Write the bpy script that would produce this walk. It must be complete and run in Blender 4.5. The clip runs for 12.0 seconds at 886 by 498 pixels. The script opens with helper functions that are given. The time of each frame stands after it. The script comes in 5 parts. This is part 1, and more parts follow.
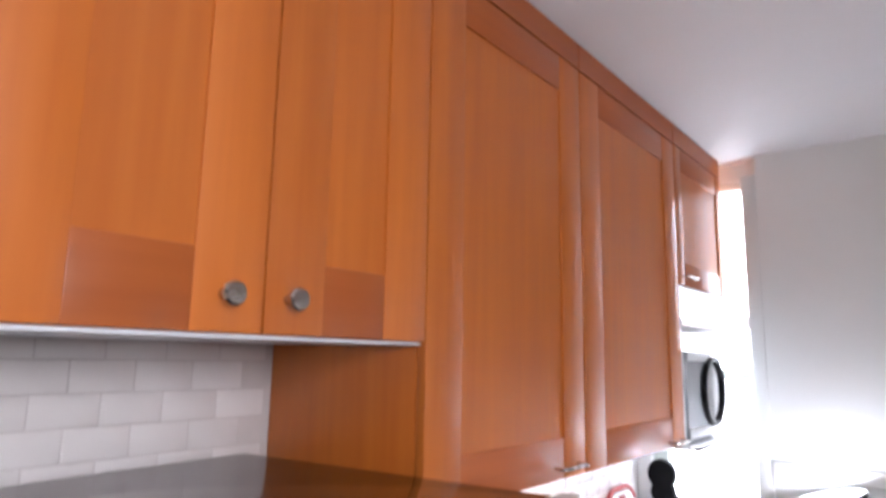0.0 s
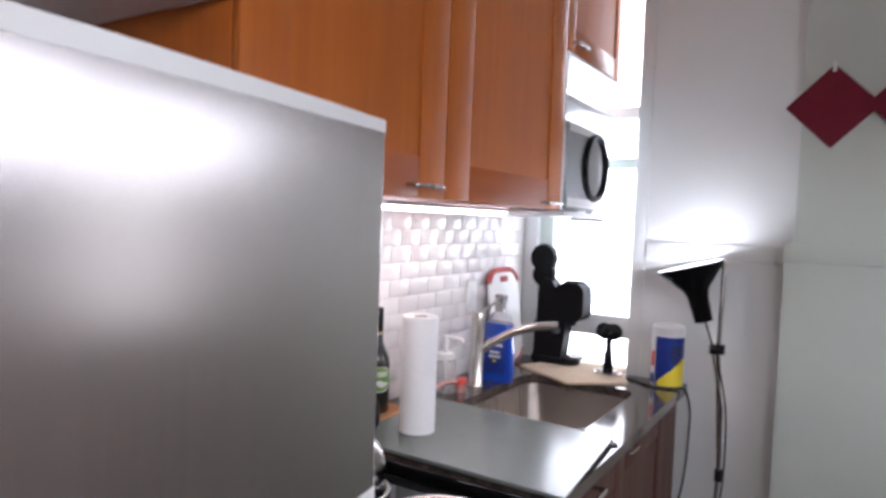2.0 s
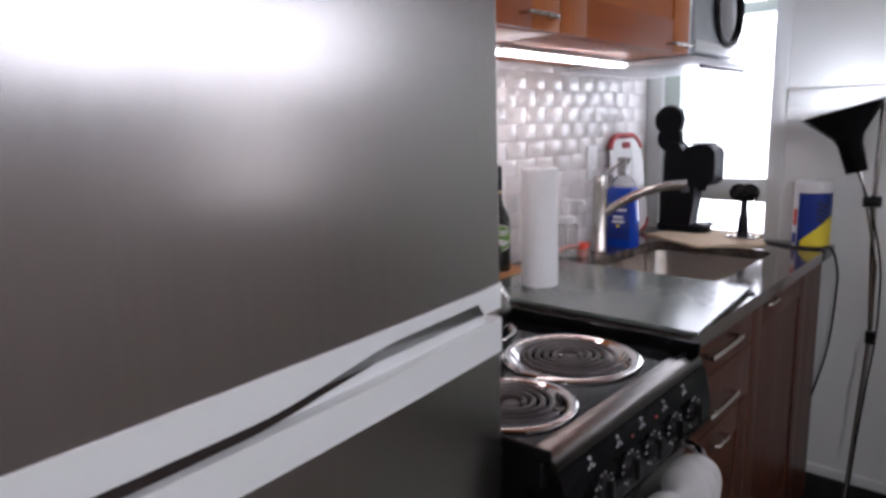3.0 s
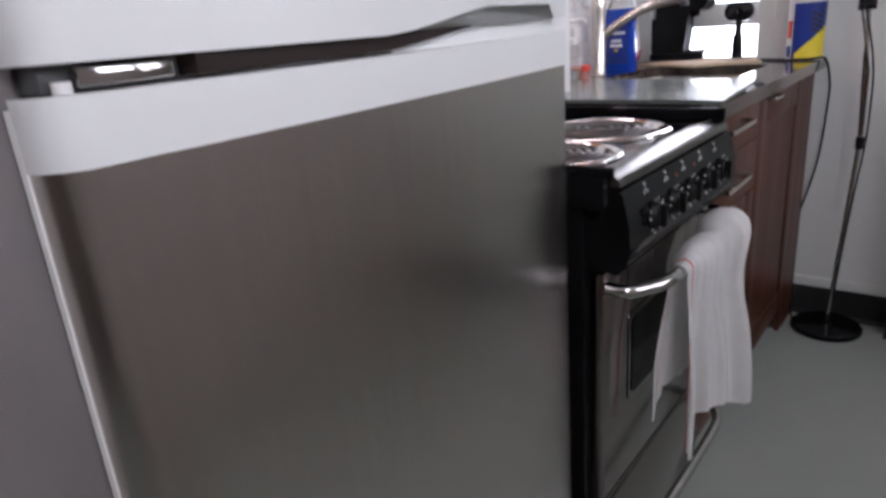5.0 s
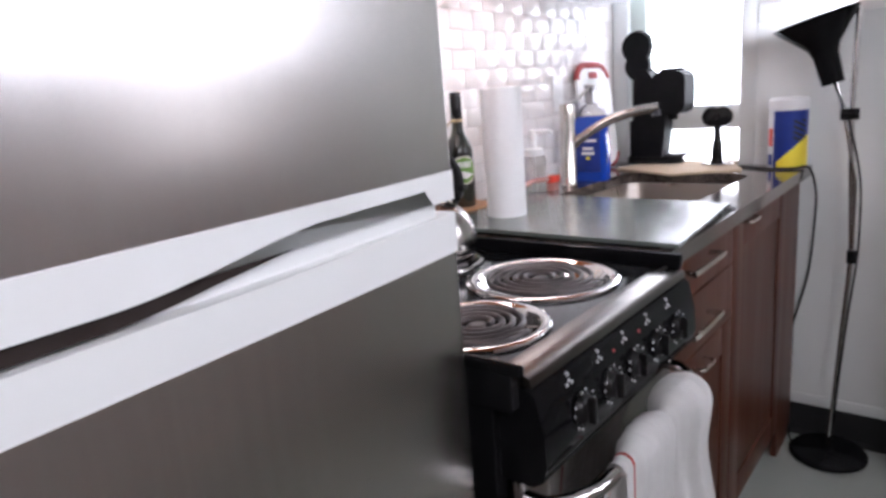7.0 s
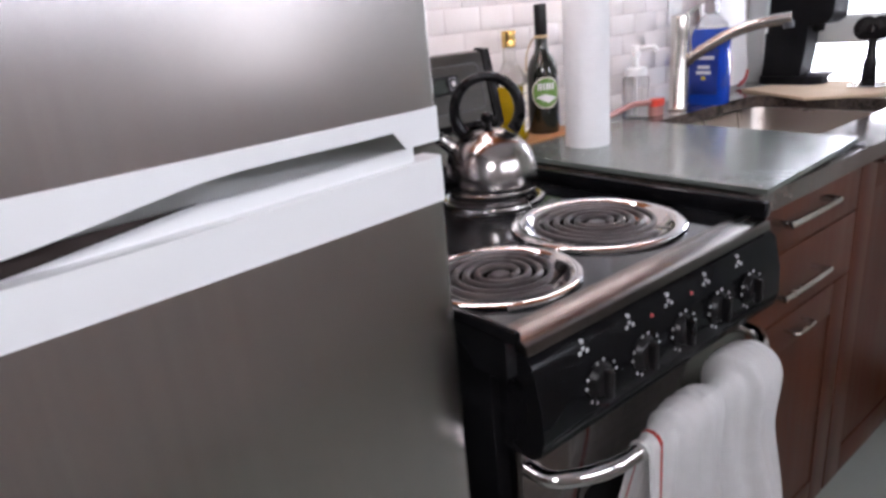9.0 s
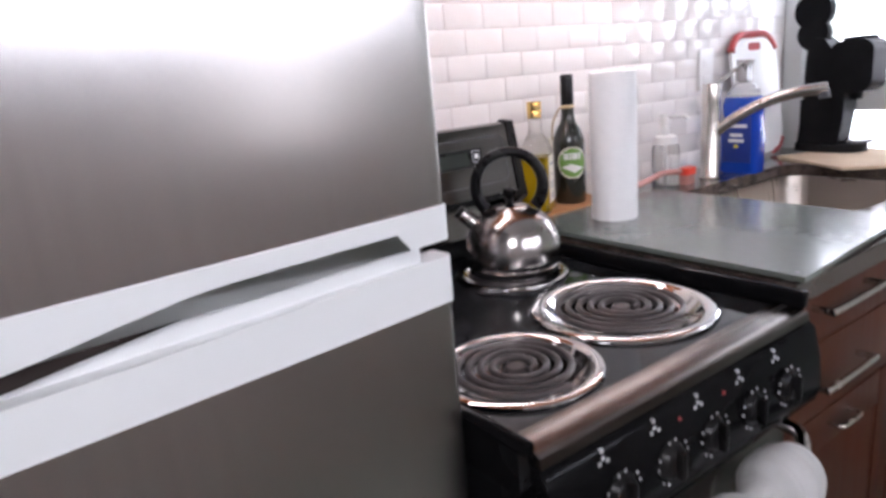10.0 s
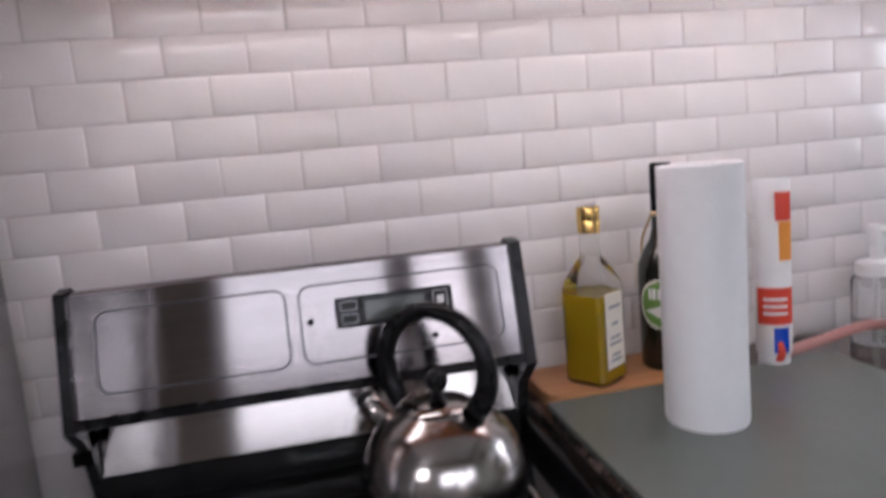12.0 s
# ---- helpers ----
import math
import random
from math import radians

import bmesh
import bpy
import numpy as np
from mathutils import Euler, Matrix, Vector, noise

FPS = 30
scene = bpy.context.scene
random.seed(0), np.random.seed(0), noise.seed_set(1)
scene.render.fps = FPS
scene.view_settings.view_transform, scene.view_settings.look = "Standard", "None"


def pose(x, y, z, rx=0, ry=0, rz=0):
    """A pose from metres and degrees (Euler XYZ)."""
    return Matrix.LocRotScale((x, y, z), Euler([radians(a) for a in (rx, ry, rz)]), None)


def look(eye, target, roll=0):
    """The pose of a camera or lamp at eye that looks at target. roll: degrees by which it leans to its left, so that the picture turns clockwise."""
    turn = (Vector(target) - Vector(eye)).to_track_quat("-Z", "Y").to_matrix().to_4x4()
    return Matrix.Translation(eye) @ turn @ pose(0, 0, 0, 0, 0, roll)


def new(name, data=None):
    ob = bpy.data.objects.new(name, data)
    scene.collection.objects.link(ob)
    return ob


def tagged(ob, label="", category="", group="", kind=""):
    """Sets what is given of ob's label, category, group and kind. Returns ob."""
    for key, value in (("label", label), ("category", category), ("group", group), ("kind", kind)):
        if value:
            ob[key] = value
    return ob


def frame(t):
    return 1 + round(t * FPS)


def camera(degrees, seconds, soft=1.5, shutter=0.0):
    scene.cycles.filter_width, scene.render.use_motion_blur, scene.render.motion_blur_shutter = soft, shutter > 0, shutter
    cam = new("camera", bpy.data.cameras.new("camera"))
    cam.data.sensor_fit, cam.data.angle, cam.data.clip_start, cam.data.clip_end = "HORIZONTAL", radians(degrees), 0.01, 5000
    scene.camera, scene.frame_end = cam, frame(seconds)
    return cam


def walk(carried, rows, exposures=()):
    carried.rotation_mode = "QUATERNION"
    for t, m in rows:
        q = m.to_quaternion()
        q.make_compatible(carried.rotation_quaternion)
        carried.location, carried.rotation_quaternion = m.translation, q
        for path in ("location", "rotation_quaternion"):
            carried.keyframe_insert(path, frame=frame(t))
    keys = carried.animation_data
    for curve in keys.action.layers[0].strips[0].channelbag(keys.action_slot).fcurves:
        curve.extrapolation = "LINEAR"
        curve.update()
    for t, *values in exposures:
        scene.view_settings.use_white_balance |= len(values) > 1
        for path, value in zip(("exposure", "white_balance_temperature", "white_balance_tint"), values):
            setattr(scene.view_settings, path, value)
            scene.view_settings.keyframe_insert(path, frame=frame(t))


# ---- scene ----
cam = camera(68.6, 12.0, soft=3.0, shutter=0.4)
PATH = [
    (0, (0.07, 0.041, 1.786), (-1.151, 1.59, 2.117), 1.0),
    (0.5, (0.097, 0.034, 1.716), (-1.096, 1.633, 1.862), 1.2),
    (1, (0.119, 0.063, 1.652), (-0.942, 1.759, 1.664), 1.0),
    (1.2, (0.098, 0.102, 1.608), (-0.886, 1.843, 1.629), 0.3),
    (1.5, (0.144, 0.102, 1.573), (-0.814, 1.857, 1.515), 1.0),
    (2, (0.147, 0.221, 1.493), (-0.907, 1.919, 1.403), 2.2),
    (2.5, (0.165, 0.279, 1.414), (-1.076, 1.829, 1.17), 0.2),
    (2.7, (0.159, 0.264, 1.386), (-1.157, 1.739, 1.08), -1.0),
    (4.3, (0.064, 0.09, 1.193), (-1.209, 1.55, 0.698), -2.7),
    (4.5, (0.069, 0.089, 1.171), (-1.182, 1.551, 0.626), -3.2),
    (5, (0.075, 0.079, 1.123), (-1.127, 1.543, 0.482), -4.6),
    (5.5, (0.061, 0.091, 1.094), (-1.104, 1.549, 0.373), -5.6),
    (6, (0.062, 0.117, 1.121), (-1.095, 1.615, 0.474), -6.3),
    (6.5, (0.069, 0.188, 1.179), (-1.078, 1.741, 0.656), -5.0),
    (7, (0.094, 0.321, 1.229), (-1.159, 1.815, 0.781), -4.6),
    (7.2, (0.098, 0.335, 1.216), (-1.2, 1.765, 0.696), -4.3),
    (8.8, (0.129, 0.481, 1.218), (-1.372, 1.628, 0.562), -6.4),
    (9, (0.139, 0.491, 1.229), (-1.364, 1.632, 0.567), -5.5),
    (9.5, (0.141, 0.487, 1.239), (-1.382, 1.66, 0.687), -5.7),
    (10, (0.116, 0.54, 1.262), (-1.473, 1.642, 0.753), -5.2),
    (10.5, (0.047, 0.686, 1.243), (-1.631, 1.672, 0.784), -6.1),
    (10.8, (0.009, 0.768, 1.252), (-1.703, 1.711, 0.828), -5.6),
    (11, (0.016, 0.843, 1.262), (-1.773, 1.655, 0.886), -6.1),
    (11.5, (-0.05, 1.011, 1.257), (-1.935, 1.532, 0.835), -6.6),
    (12, (-0.114, 1.17, 1.275), (-2.057, 1.561, 1.002), -5.1),
]
EXPOSURES = [(t, stops, 6000, 19) for t, stops in ((0, 0.15), (1, 0.05), (2, -0.35), (2.5, -0.85), (4.3, -0.95), (4.6, -0.85), (5.0, -0.4), (5.5, 0.15), (6.2, 0.1), (7, -0.12), (9, -0.1), (10.5, -0.2), (11.2, -0.3), (12, -0.85))]
walk(cam, [(t, look(eye, target, roll)) for t, eye, target, roll in PATH], EXPOSURES)

# ---- light ----
world = bpy.data.worlds.new("world")
scene.world = world
world.use_nodes = True
wn = world.node_tree
sky = wn.nodes.new("ShaderNodeTexSky")
sky.sky_type, sky.sun_disc = "NISHITA", False
sky.sun_elevation, sky.sun_rotation = radians(40), radians(20)
wn.links.new(sky.outputs[0], wn.nodes["Background"].inputs[0])
wn.nodes["Background"].inputs[1].default_value = 0.1


def area(name, eye, target, w, h, watts, colour):
    data = bpy.data.lights.new(name, "AREA")
    data.shape, data.size, data.size_y, data.energy, data.color = "RECTANGLE", w, h, watts, colour
    ob = new(name, data)
    ob.matrix_world = look(eye, target)
    return ob


WALL = -1.015          # face of the backsplash tiles
CEIL = 2.575
FAR = 2.67             # wall beside the window
PIER = 2.585           # pier with the pot holders
WINY = 2.80            # glass of the kitchen window
RIGHT, BACK = 1.02, -1.7

area("window_daylight", (-0.72, 2.765, 1.75), (-0.72, 0, 1.55), 0.34, 1.45, 2.8, (0.86, 0.93, 1.0))
area("tall_window_daylight", (RIGHT - 0.005, 1.69, 1.40), (-1, 1.60, 1.20), 0.22, 0.56, 1.3, (1.0, 0.97, 0.93))
# made-up lamp, out of view, that brightens the left wall cabinets
area("unseen_cabinet_fill", (RIGHT - 0.02, -0.25, 2.02), (-1, 0.2, 1.5), 0.50, 0.45, 19.0, (1.0, 0.97, 0.93))
bulb = bpy.data.lights.new("lamp_bulb_light", "POINT")
bulb.energy, bulb.color, bulb.shadow_soft_size = 5.5, (0.93, 0.97, 1.0), 0.03
bulb_ob = new("lamp_bulb_light", bulb)
bulb_ob.location = (-0.275, 2.53, 1.345)

# ---- materials ----


def material(name, base, rough=0.5, metal=0.0, spec=0.5, vary=None, scale=(8, 8, 8), detail=4.0, amount=0.5, bump=0.0,
             bump_scale=(60, 60, 60), rough_vary=0.0, coat=0.0, trans=0.0, ior=1.45, emit=None, power=0.0, alpha=1.0, random_tint=0.0, aniso=0.0, brush="Z"):
    """A principled material whose colour wanders between base and vary at two scales, with fine relief."""
    m = bpy.data.materials.new(name)
    m.use_nodes = True
    t = m.node_tree
    n, ln = t.nodes, t.links
    p = n["Principled BSDF"]
    p.inputs["Base Color"].default_value = (*base, 1)
    p.inputs["Roughness"].default_value, p.inputs["Metallic"].default_value = rough, metal
    p.inputs["Specular IOR Level"].default_value, p.inputs["IOR"].default_value = spec, ior
    p.inputs["Coat Weight"].default_value, p.inputs["Coat Roughness"].default_value = coat, 0.12
    p.inputs["Transmission Weight"].default_value, p.inputs["Alpha"].default_value = trans, alpha
    if emit:
        p.inputs["Emission Color"].default_value, p.inputs["Emission Strength"].default_value = (*emit, 1), power
    if aniso:
        along = n.new("ShaderNodeCombineXYZ")
        along.inputs[brush].default_value = 1.0
        p.inputs["Anisotropic"].default_value = aniso
        ln.new(along.outputs[0], p.inputs["Tangent"])
    co = n.new("ShaderNodeTexCoord")

    def grain(s, d):
        mp, no = n.new("ShaderNodeMapping"), n.new("ShaderNodeTexNoise")
        mp.inputs["Scale"].default_value = s
        no.inputs["Scale"].default_value, no.inputs["Detail"].default_value = 1.0, d
        ln.new(co.outputs["Object"], mp.inputs[0])
        ln.new(mp.outputs[0], no.inputs["Vector"])
        return no.outputs["Fac"]

    if vary:
        fine, broad = grain(scale, detail), grain([s * 0.17 for s in scale], 2.0)
        add = n.new("ShaderNodeMath")
        add.operation = "ADD"
        ln.new(fine, add.inputs[0]), ln.new(broad, add.inputs[1])
        ramp = n.new("ShaderNodeMapRange")
        ramp.inputs["From Min"].default_value, ramp.inputs["From Max"].default_value = 1.0 - amount * 0.6, 1.0 + amount * 0.6
        ln.new(add.outputs[0], ramp.inputs[0])
        mix = n.new("ShaderNodeMix")
        mix.data_type = "RGBA"
        mix.inputs["A"].default_value, mix.inputs["B"].default_value = (*base, 1), (*vary, 1)
        ln.new(ramp.outputs[0], mix.inputs["Factor"])
        out = mix.outputs["Result"]
        if random_tint:
            info, hsv, mr = n.new("ShaderNodeObjectInfo"), n.new("ShaderNodeHueSaturation"), n.new("ShaderNodeMapRange")
            mr.inputs["To Min"].default_value, mr.inputs["To Max"].default_value = 1 - random_tint, 1 + random_tint
            ln.new(info.outputs["Random"], mr.inputs[0])
            ln.new(mr.outputs[0], hsv.inputs["Value"])
            ln.new(out, hsv.inputs["Color"])
            out = hsv.outputs["Color"]
        ln.new(out, p.inputs["Base Color"])
        if rough_vary:
            rr = n.new("ShaderNodeMapRange")
            rr.inputs["From Min"].default_value, rr.inputs["From Max"].default_value = 0.7, 1.3
            rr.inputs["To Min"].default_value, rr.inputs["To Max"].default_value = max(0, rough - rough_vary), rough + rough_vary
            ln.new(add.outputs[0], rr.inputs[0])
            ln.new(rr.outputs[0], p.inputs["Roughness"])
    if bump:
        b = n.new("ShaderNodeBump")
        b.inputs["Strength"].default_value, b.inputs["Distance"].default_value = bump, 0.002
        ln.new(grain(bump_scale, 3.0), b.inputs["Height"])
        ln.new(b.outputs[0], p.inputs["Normal"])
    return m


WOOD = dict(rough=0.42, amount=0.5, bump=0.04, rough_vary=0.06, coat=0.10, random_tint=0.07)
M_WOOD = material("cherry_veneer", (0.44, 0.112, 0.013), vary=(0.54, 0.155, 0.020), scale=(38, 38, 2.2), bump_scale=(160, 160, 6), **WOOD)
# rails painted darker than the stiles for how cross grain catches the light
M_RAIL_SHADED = material("cherry_cross_grain_shaded", (0.33, 0.078, 0.012), vary=(0.41, 0.105, 0.017), scale=(38, 2.2, 38), bump_scale=(160, 6, 160), **WOOD)
# same cherry as the wall cabinets, with the shade down there painted in
M_SHADEDWOOD = material("cherry_wood_shaded", (0.046, 0.0125, 0.0055), vary=(0.072, 0.020, 0.0085), scale=(38, 38, 2.5), bump_scale=(160, 160, 6), **WOOD)
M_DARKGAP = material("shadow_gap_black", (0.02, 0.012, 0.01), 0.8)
M_WHITEPAINT = material("white_wall_paint", (0.74, 0.76, 0.74), 0.55, vary=(0.80, 0.81, 0.79), scale=(3, 3, 3), bump=0.12, bump_scale=(45, 45, 45))
# white paint again, its shade painted in as grey-green, for pier and sash
M_SHADEDPAINT = material("white_wall_paint_shaded", (0.54, 0.61, 0.56), 0.5, vary=(0.60, 0.66, 0.60), scale=(2.5, 2.5, 2.5), bump=0.14, bump_scale=(40, 40, 40))
M_DIM = material("brown_grey_wall_paint", (0.58, 0.54, 0.515), 0.6, vary=(0.63, 0.59, 0.56), scale=(2, 2, 2), bump=0.1)
# unseen back wall, coloured dark so the door edge reflects little
M_BACKWALL = material("unseen_back_wall_darkened", (0.13, 0.105, 0.09), 0.6, vary=(0.16, 0.13, 0.11), scale=(2, 2, 2), bump=0.1)
M_CEIL = material("ceiling_paint", (0.78, 0.79, 0.80), 0.7, vary=(0.83, 0.83, 0.84), scale=(2, 2, 2), bump=0.06)
M_FLOOR = material("pale_vinyl_floor", (0.31, 0.335, 0.305), 0.36, vary=(0.37, 0.39, 0.35), scale=(5, 5, 5), rough_vary=0.1, bump=0.05, bump_scale=(30, 30, 30), amount=0.8)
M_GROUT = material("pale_grout", (0.60, 0.565, 0.545), 0.9, vary=(0.66, 0.62, 0.60), scale=(30, 30, 30))
M_TILE = material("white_glazed_tile", (0.74, 0.71, 0.69), 0.15, vary=(0.80, 0.77, 0.75), scale=(9, 9, 9), bump=0.03, bump_scale=(10, 10, 10), random_tint=0.03)
M_STEEL = material("brushed_steel_door", (0.57, 0.547, 0.535), 0.25, 1.0, vary=(0.64, 0.617, 0.603), scale=(700, 700, 3), amount=0.9, aniso=0.62, brush="Y")
M_STEEL2 = material("range_steel", (0.25, 0.232, 0.222), 0.14, 1.0, vary=(0.30, 0.28, 0.27), scale=(300, 2.0, 300), rough_vary=0.02, aniso=0.9)
M_STRIP = material("worn_steel_strip", (0.13, 0.116, 0.108), 0.24, 1.0, vary=(0.165, 0.15, 0.138), scale=(300, 2.0, 300), rough_vary=0.04)
M_CHROME = material("polished_chrome", (0.62, 0.605, 0.595), 0.09, 1.0, vary=(0.55, 0.535, 0.525), scale=(25, 25, 25), rough_vary=0.04)
M_KETTLE = material("polished_kettle_steel", (0.40, 0.377, 0.36), 0.20, 1.0, vary=(0.46, 0.435, 0.415), scale=(2, 2, 90), rough_vary=0.04)
M_NICKEL = material("satin_nickel", (0.62, 0.59, 0.55), 0.24, 1.0, vary=(0.55, 0.52, 0.48), scale=(40, 40, 40), rough_vary=0.05)
M_SINK = material("sink_steel", (0.30, 0.265, 0.235), 0.3, 1.0, vary=(0.36, 0.32, 0.285), scale=(6, 90, 6), rough_vary=0.06)
M_SILVERPL = material("silver_grey_plastic_trim", (0.74, 0.75, 0.745), 0.3, vary=(0.74, 0.76, 0.76), scale=(10, 10, 10), coat=0.3)
M_GREYSIDE = material("smooth_grey_cabinet_steel", (0.36, 0.35, 0.36), 0.20, 0.75, vary=(0.41, 0.40, 0.41), scale=(14, 14, 14), rough_vary=0.04)
M_DARKPL = material("dark_grey_plastic", (0.06, 0.06, 0.065), 0.45, vary=(0.08, 0.08, 0.085), scale=(20, 20, 20))
M_COVEGREY = material("grey_plastic_cove", (0.085, 0.085, 0.09), 0.4, vary=(0.11, 0.11, 0.115), scale=(12, 12, 12))
M_GASKET = material("white_rubber_gasket", (0.88, 0.88, 0.87), 0.6)
M_BLACKEN = material("black_enamel", (0.004, 0.004, 0.0045), 0.12, spec=0.08, vary=(0.008, 0.008, 0.0085), scale=(12, 12, 12), rough_vary=0.05)
M_HOB = material("glossy_black_cooktop", (0.005, 0.005, 0.0055), 0.06, spec=0.35, vary=(0.018, 0.018, 0.019), scale=(14, 14, 14), rough_vary=0.03)
M_BLACKPL = material("black_plastic", (0.006, 0.006, 0.0065), 0.28, spec=0.2, vary=(0.012, 0.011, 0.011), scale=(30, 30, 30), rough_vary=0.08)
M_MATTEBLACK = material("matte_black_casing", (0.006, 0.006, 0.0065), 0.6, spec=0.08, vary=(0.012, 0.011, 0.012), scale=(20, 20, 20), bump=0.1, bump_scale=(200, 200, 200))
M_GUNMETAL = material("dark_steel_panel", (0.17, 0.155, 0.155), 0.14, 1.0, vary=(0.21, 0.19, 0.19), scale=(300, 2.0, 300), rough_vary=0.02, aniso=0.9)
M_COIL = material("burner_coil_dark_metal", (0.055, 0.048, 0.048), 0.38, 0.6, vary=(0.10, 0.088, 0.085), scale=(45, 45, 45), bump=0.2, bump_scale=(200, 200, 200))
M_GRANITE = material("dark_brown_granite", (0.022, 0.017, 0.015), 0.12, vary=(0.10, 0.075, 0.062), scale=(210, 210, 210), amount=0.35, coat=0.3)
M_SLATE = material("grey_green_glass_board", (0.115, 0.135, 0.12), 0.24, vary=(0.135, 0.155, 0.14), scale=(60, 60, 60), amount=1.3, rough_vary=0.03, coat=0.25, bump=0.05, bump_scale=(180, 180, 180))
M_BEECH = material("light_wood_board", (0.42, 0.19, 0.075), 0.5, vary=(0.55, 0.28, 0.12), scale=(70, 5, 70), bump=0.06)
M_PAPER = material("white_paper_towel", (0.82, 0.82, 0.82), 0.9, vary=(0.86, 0.86, 0.86), scale=(60, 60, 60), bump=0.35, bump_scale=(190, 190, 190))
M_CARD = material("brown_card_core", (0.45, 0.33, 0.22), 0.9)
M_OIL = material("olive_oil", (0.72, 0.50, 0.015), 0.05, trans=0.5, ior=1.45, vary=(0.62, 0.42, 0.012), scale=(10, 10, 10))
M_GLASS = material("clear_bottle_glass", (0.94, 0.95, 0.93), 0.03, trans=1.0, ior=1.2)
M_DARKGLASS = material("near_black_bottle_glass", (0.010, 0.011, 0.008), 0.06, vary=(0.016, 0.017, 0.011), scale=(15, 15, 15), coat=0.5)
M_GOLD = material("gold_screw_cap", (0.80, 0.55, 0.20), 0.25, 1.0, vary=(0.72, 0.47, 0.15), scale=(50, 50, 50))
M_GREENLAB = material("green_paper_label", (0.13, 0.27, 0.05), 0.6, vary=(0.16, 0.31, 0.07), scale=(60, 60, 60))
M_CREAM = material("cream_paper_label", (0.75, 0.72, 0.62), 0.7, vary=(0.80, 0.77, 0.68), scale=(60, 60, 60))
M_INK = material("dark_print", (0.03, 0.03, 0.035), 0.6)
M_WHITEPR = material("white_print", (0.78, 0.78, 0.78), 0.5)
M_DIALPR = material("worn_white_dial_print", (0.50, 0.50, 0.50), 0.5)
M_GREYPR = material("grey_print", (0.30, 0.31, 0.33), 0.5)
M_TWINE = material("raffia_twine", (0.50, 0.38, 0.22), 0.9, vary=(0.60, 0.47, 0.30), scale=(90, 90, 90), bump=0.3, bump_scale=(300, 300, 300))
M_RED = material("red_plastic", (0.62, 0.05, 0.025), 0.35, vary=(0.68, 0.07, 0.035), scale=(30, 30, 30))
M_MAROONPL = material("dull_red_plastic", (0.36, 0.05, 0.05), 0.45, vary=(0.42, 0.07, 0.065), scale=(25, 25, 25))
M_BRUSHPINK = material("clear_pink_handle", (0.62, 0.30, 0.26), 0.2, trans=0.35, vary=(0.68, 0.36, 0.32), scale=(20, 20, 20))
M_MAROON = material("maroon_felt", (0.155, 0.008, 0.022), 0.85, vary=(0.20, 0.012, 0.03), scale=(40, 40, 40), bump=0.3, bump_scale=(250, 250, 250))
M_WHITEPL = material("white_plastic", (0.80, 0.80, 0.79), 0.35, vary=(0.84, 0.84, 0.83), scale=(15, 15, 15))
M_CLEARPL = material("clear_soap_plastic", (0.86, 0.85, 0.83), 0.1, trans=0.9, ior=1.2)
M_BLUE = material("blue_liquid_bottle", (0.008, 0.05, 0.42), 0.12, vary=(0.012, 0.07, 0.50), scale=(12, 12, 12), coat=0.4)
M_BLUELAB = material("deep_blue_print", (0.01, 0.03, 0.22), 0.35, vary=(0.015, 0.04, 0.27), scale=(30, 30, 30))
M_YELLOW = material("yellow_print", (0.78, 0.62, 0.03), 0.4, vary=(0.84, 0.68, 0.05), scale=(25, 25, 25))
M_ORANGE = material("orange_print", (0.75, 0.30, 0.05), 0.45)
M_TAN = material("tan_drying_mat", (0.50, 0.38, 0.26), 0.95, vary=(0.58, 0.45, 0.32), scale=(50, 50, 50), bump=0.5, bump_scale=(160, 160, 160))
M_CLOTH = material("white_cotton_towel", (0.82, 0.815, 0.80), 0.95, vary=(0.87, 0.865, 0.85), scale=(50, 50, 50), bump=0.4, bump_scale=(260, 260, 260))
M_REDSTR = material("red_woven_stripe", (0.52, 0.06, 0.045), 0.95, bump=0.4, bump_scale=(260, 260, 260))
M_LED = material("led_tube", (0.9, 0.9, 0.9), 0.4, emit=(1.0, 0.90, 0.84), power=26)
M_BULB = material("frosted_bulb", (0.9, 0.9, 0.9), 0.4, emit=(0.96, 0.98, 1.0), power=25)
M_SHADEIN = material("white_shade_lining", (0.85, 0.86, 0.87), 0.4)
M_PANE = material("window_glass", (1, 1, 1), 0.0, trans=1.0, ior=1.01)
M_SKYCARD = material("bright_overcast_distance", (0.9, 0.9, 0.9), 0.9, emit=(0.98, 0.99, 1.0), power=8.0)
M_FARDARK = material("far_dark_card", (0.22, 0.16, 0.13), 0.9, vary=(0.28, 0.21, 0.17), scale=(2, 2, 2))
M_LCD = material("lcd_glass", (0.035, 0.042, 0.036), 0.15, vary=(0.045, 0.052, 0.045), scale=(20, 20, 20))
M_GREYMW = material("grey_microwave_door", (0.33, 0.35, 0.37), 0.22, 0.3, vary=(0.38, 0.40, 0.42), scale=(15, 15, 15), coat=0.3)
M_COVE = material("black_vinyl_cove_base", (0.012, 0.012, 0.013), 0.4, vary=(0.02, 0.02, 0.02), scale=(8, 8, 8), bump=0.1)
M_SHELFWHITE = material("white_melamine", (0.76, 0.78, 0.80), 0.3, vary=(0.80, 0.82, 0.84), scale=(5, 5, 5))

# ---- mesh helpers ----
ORIGIN = {}


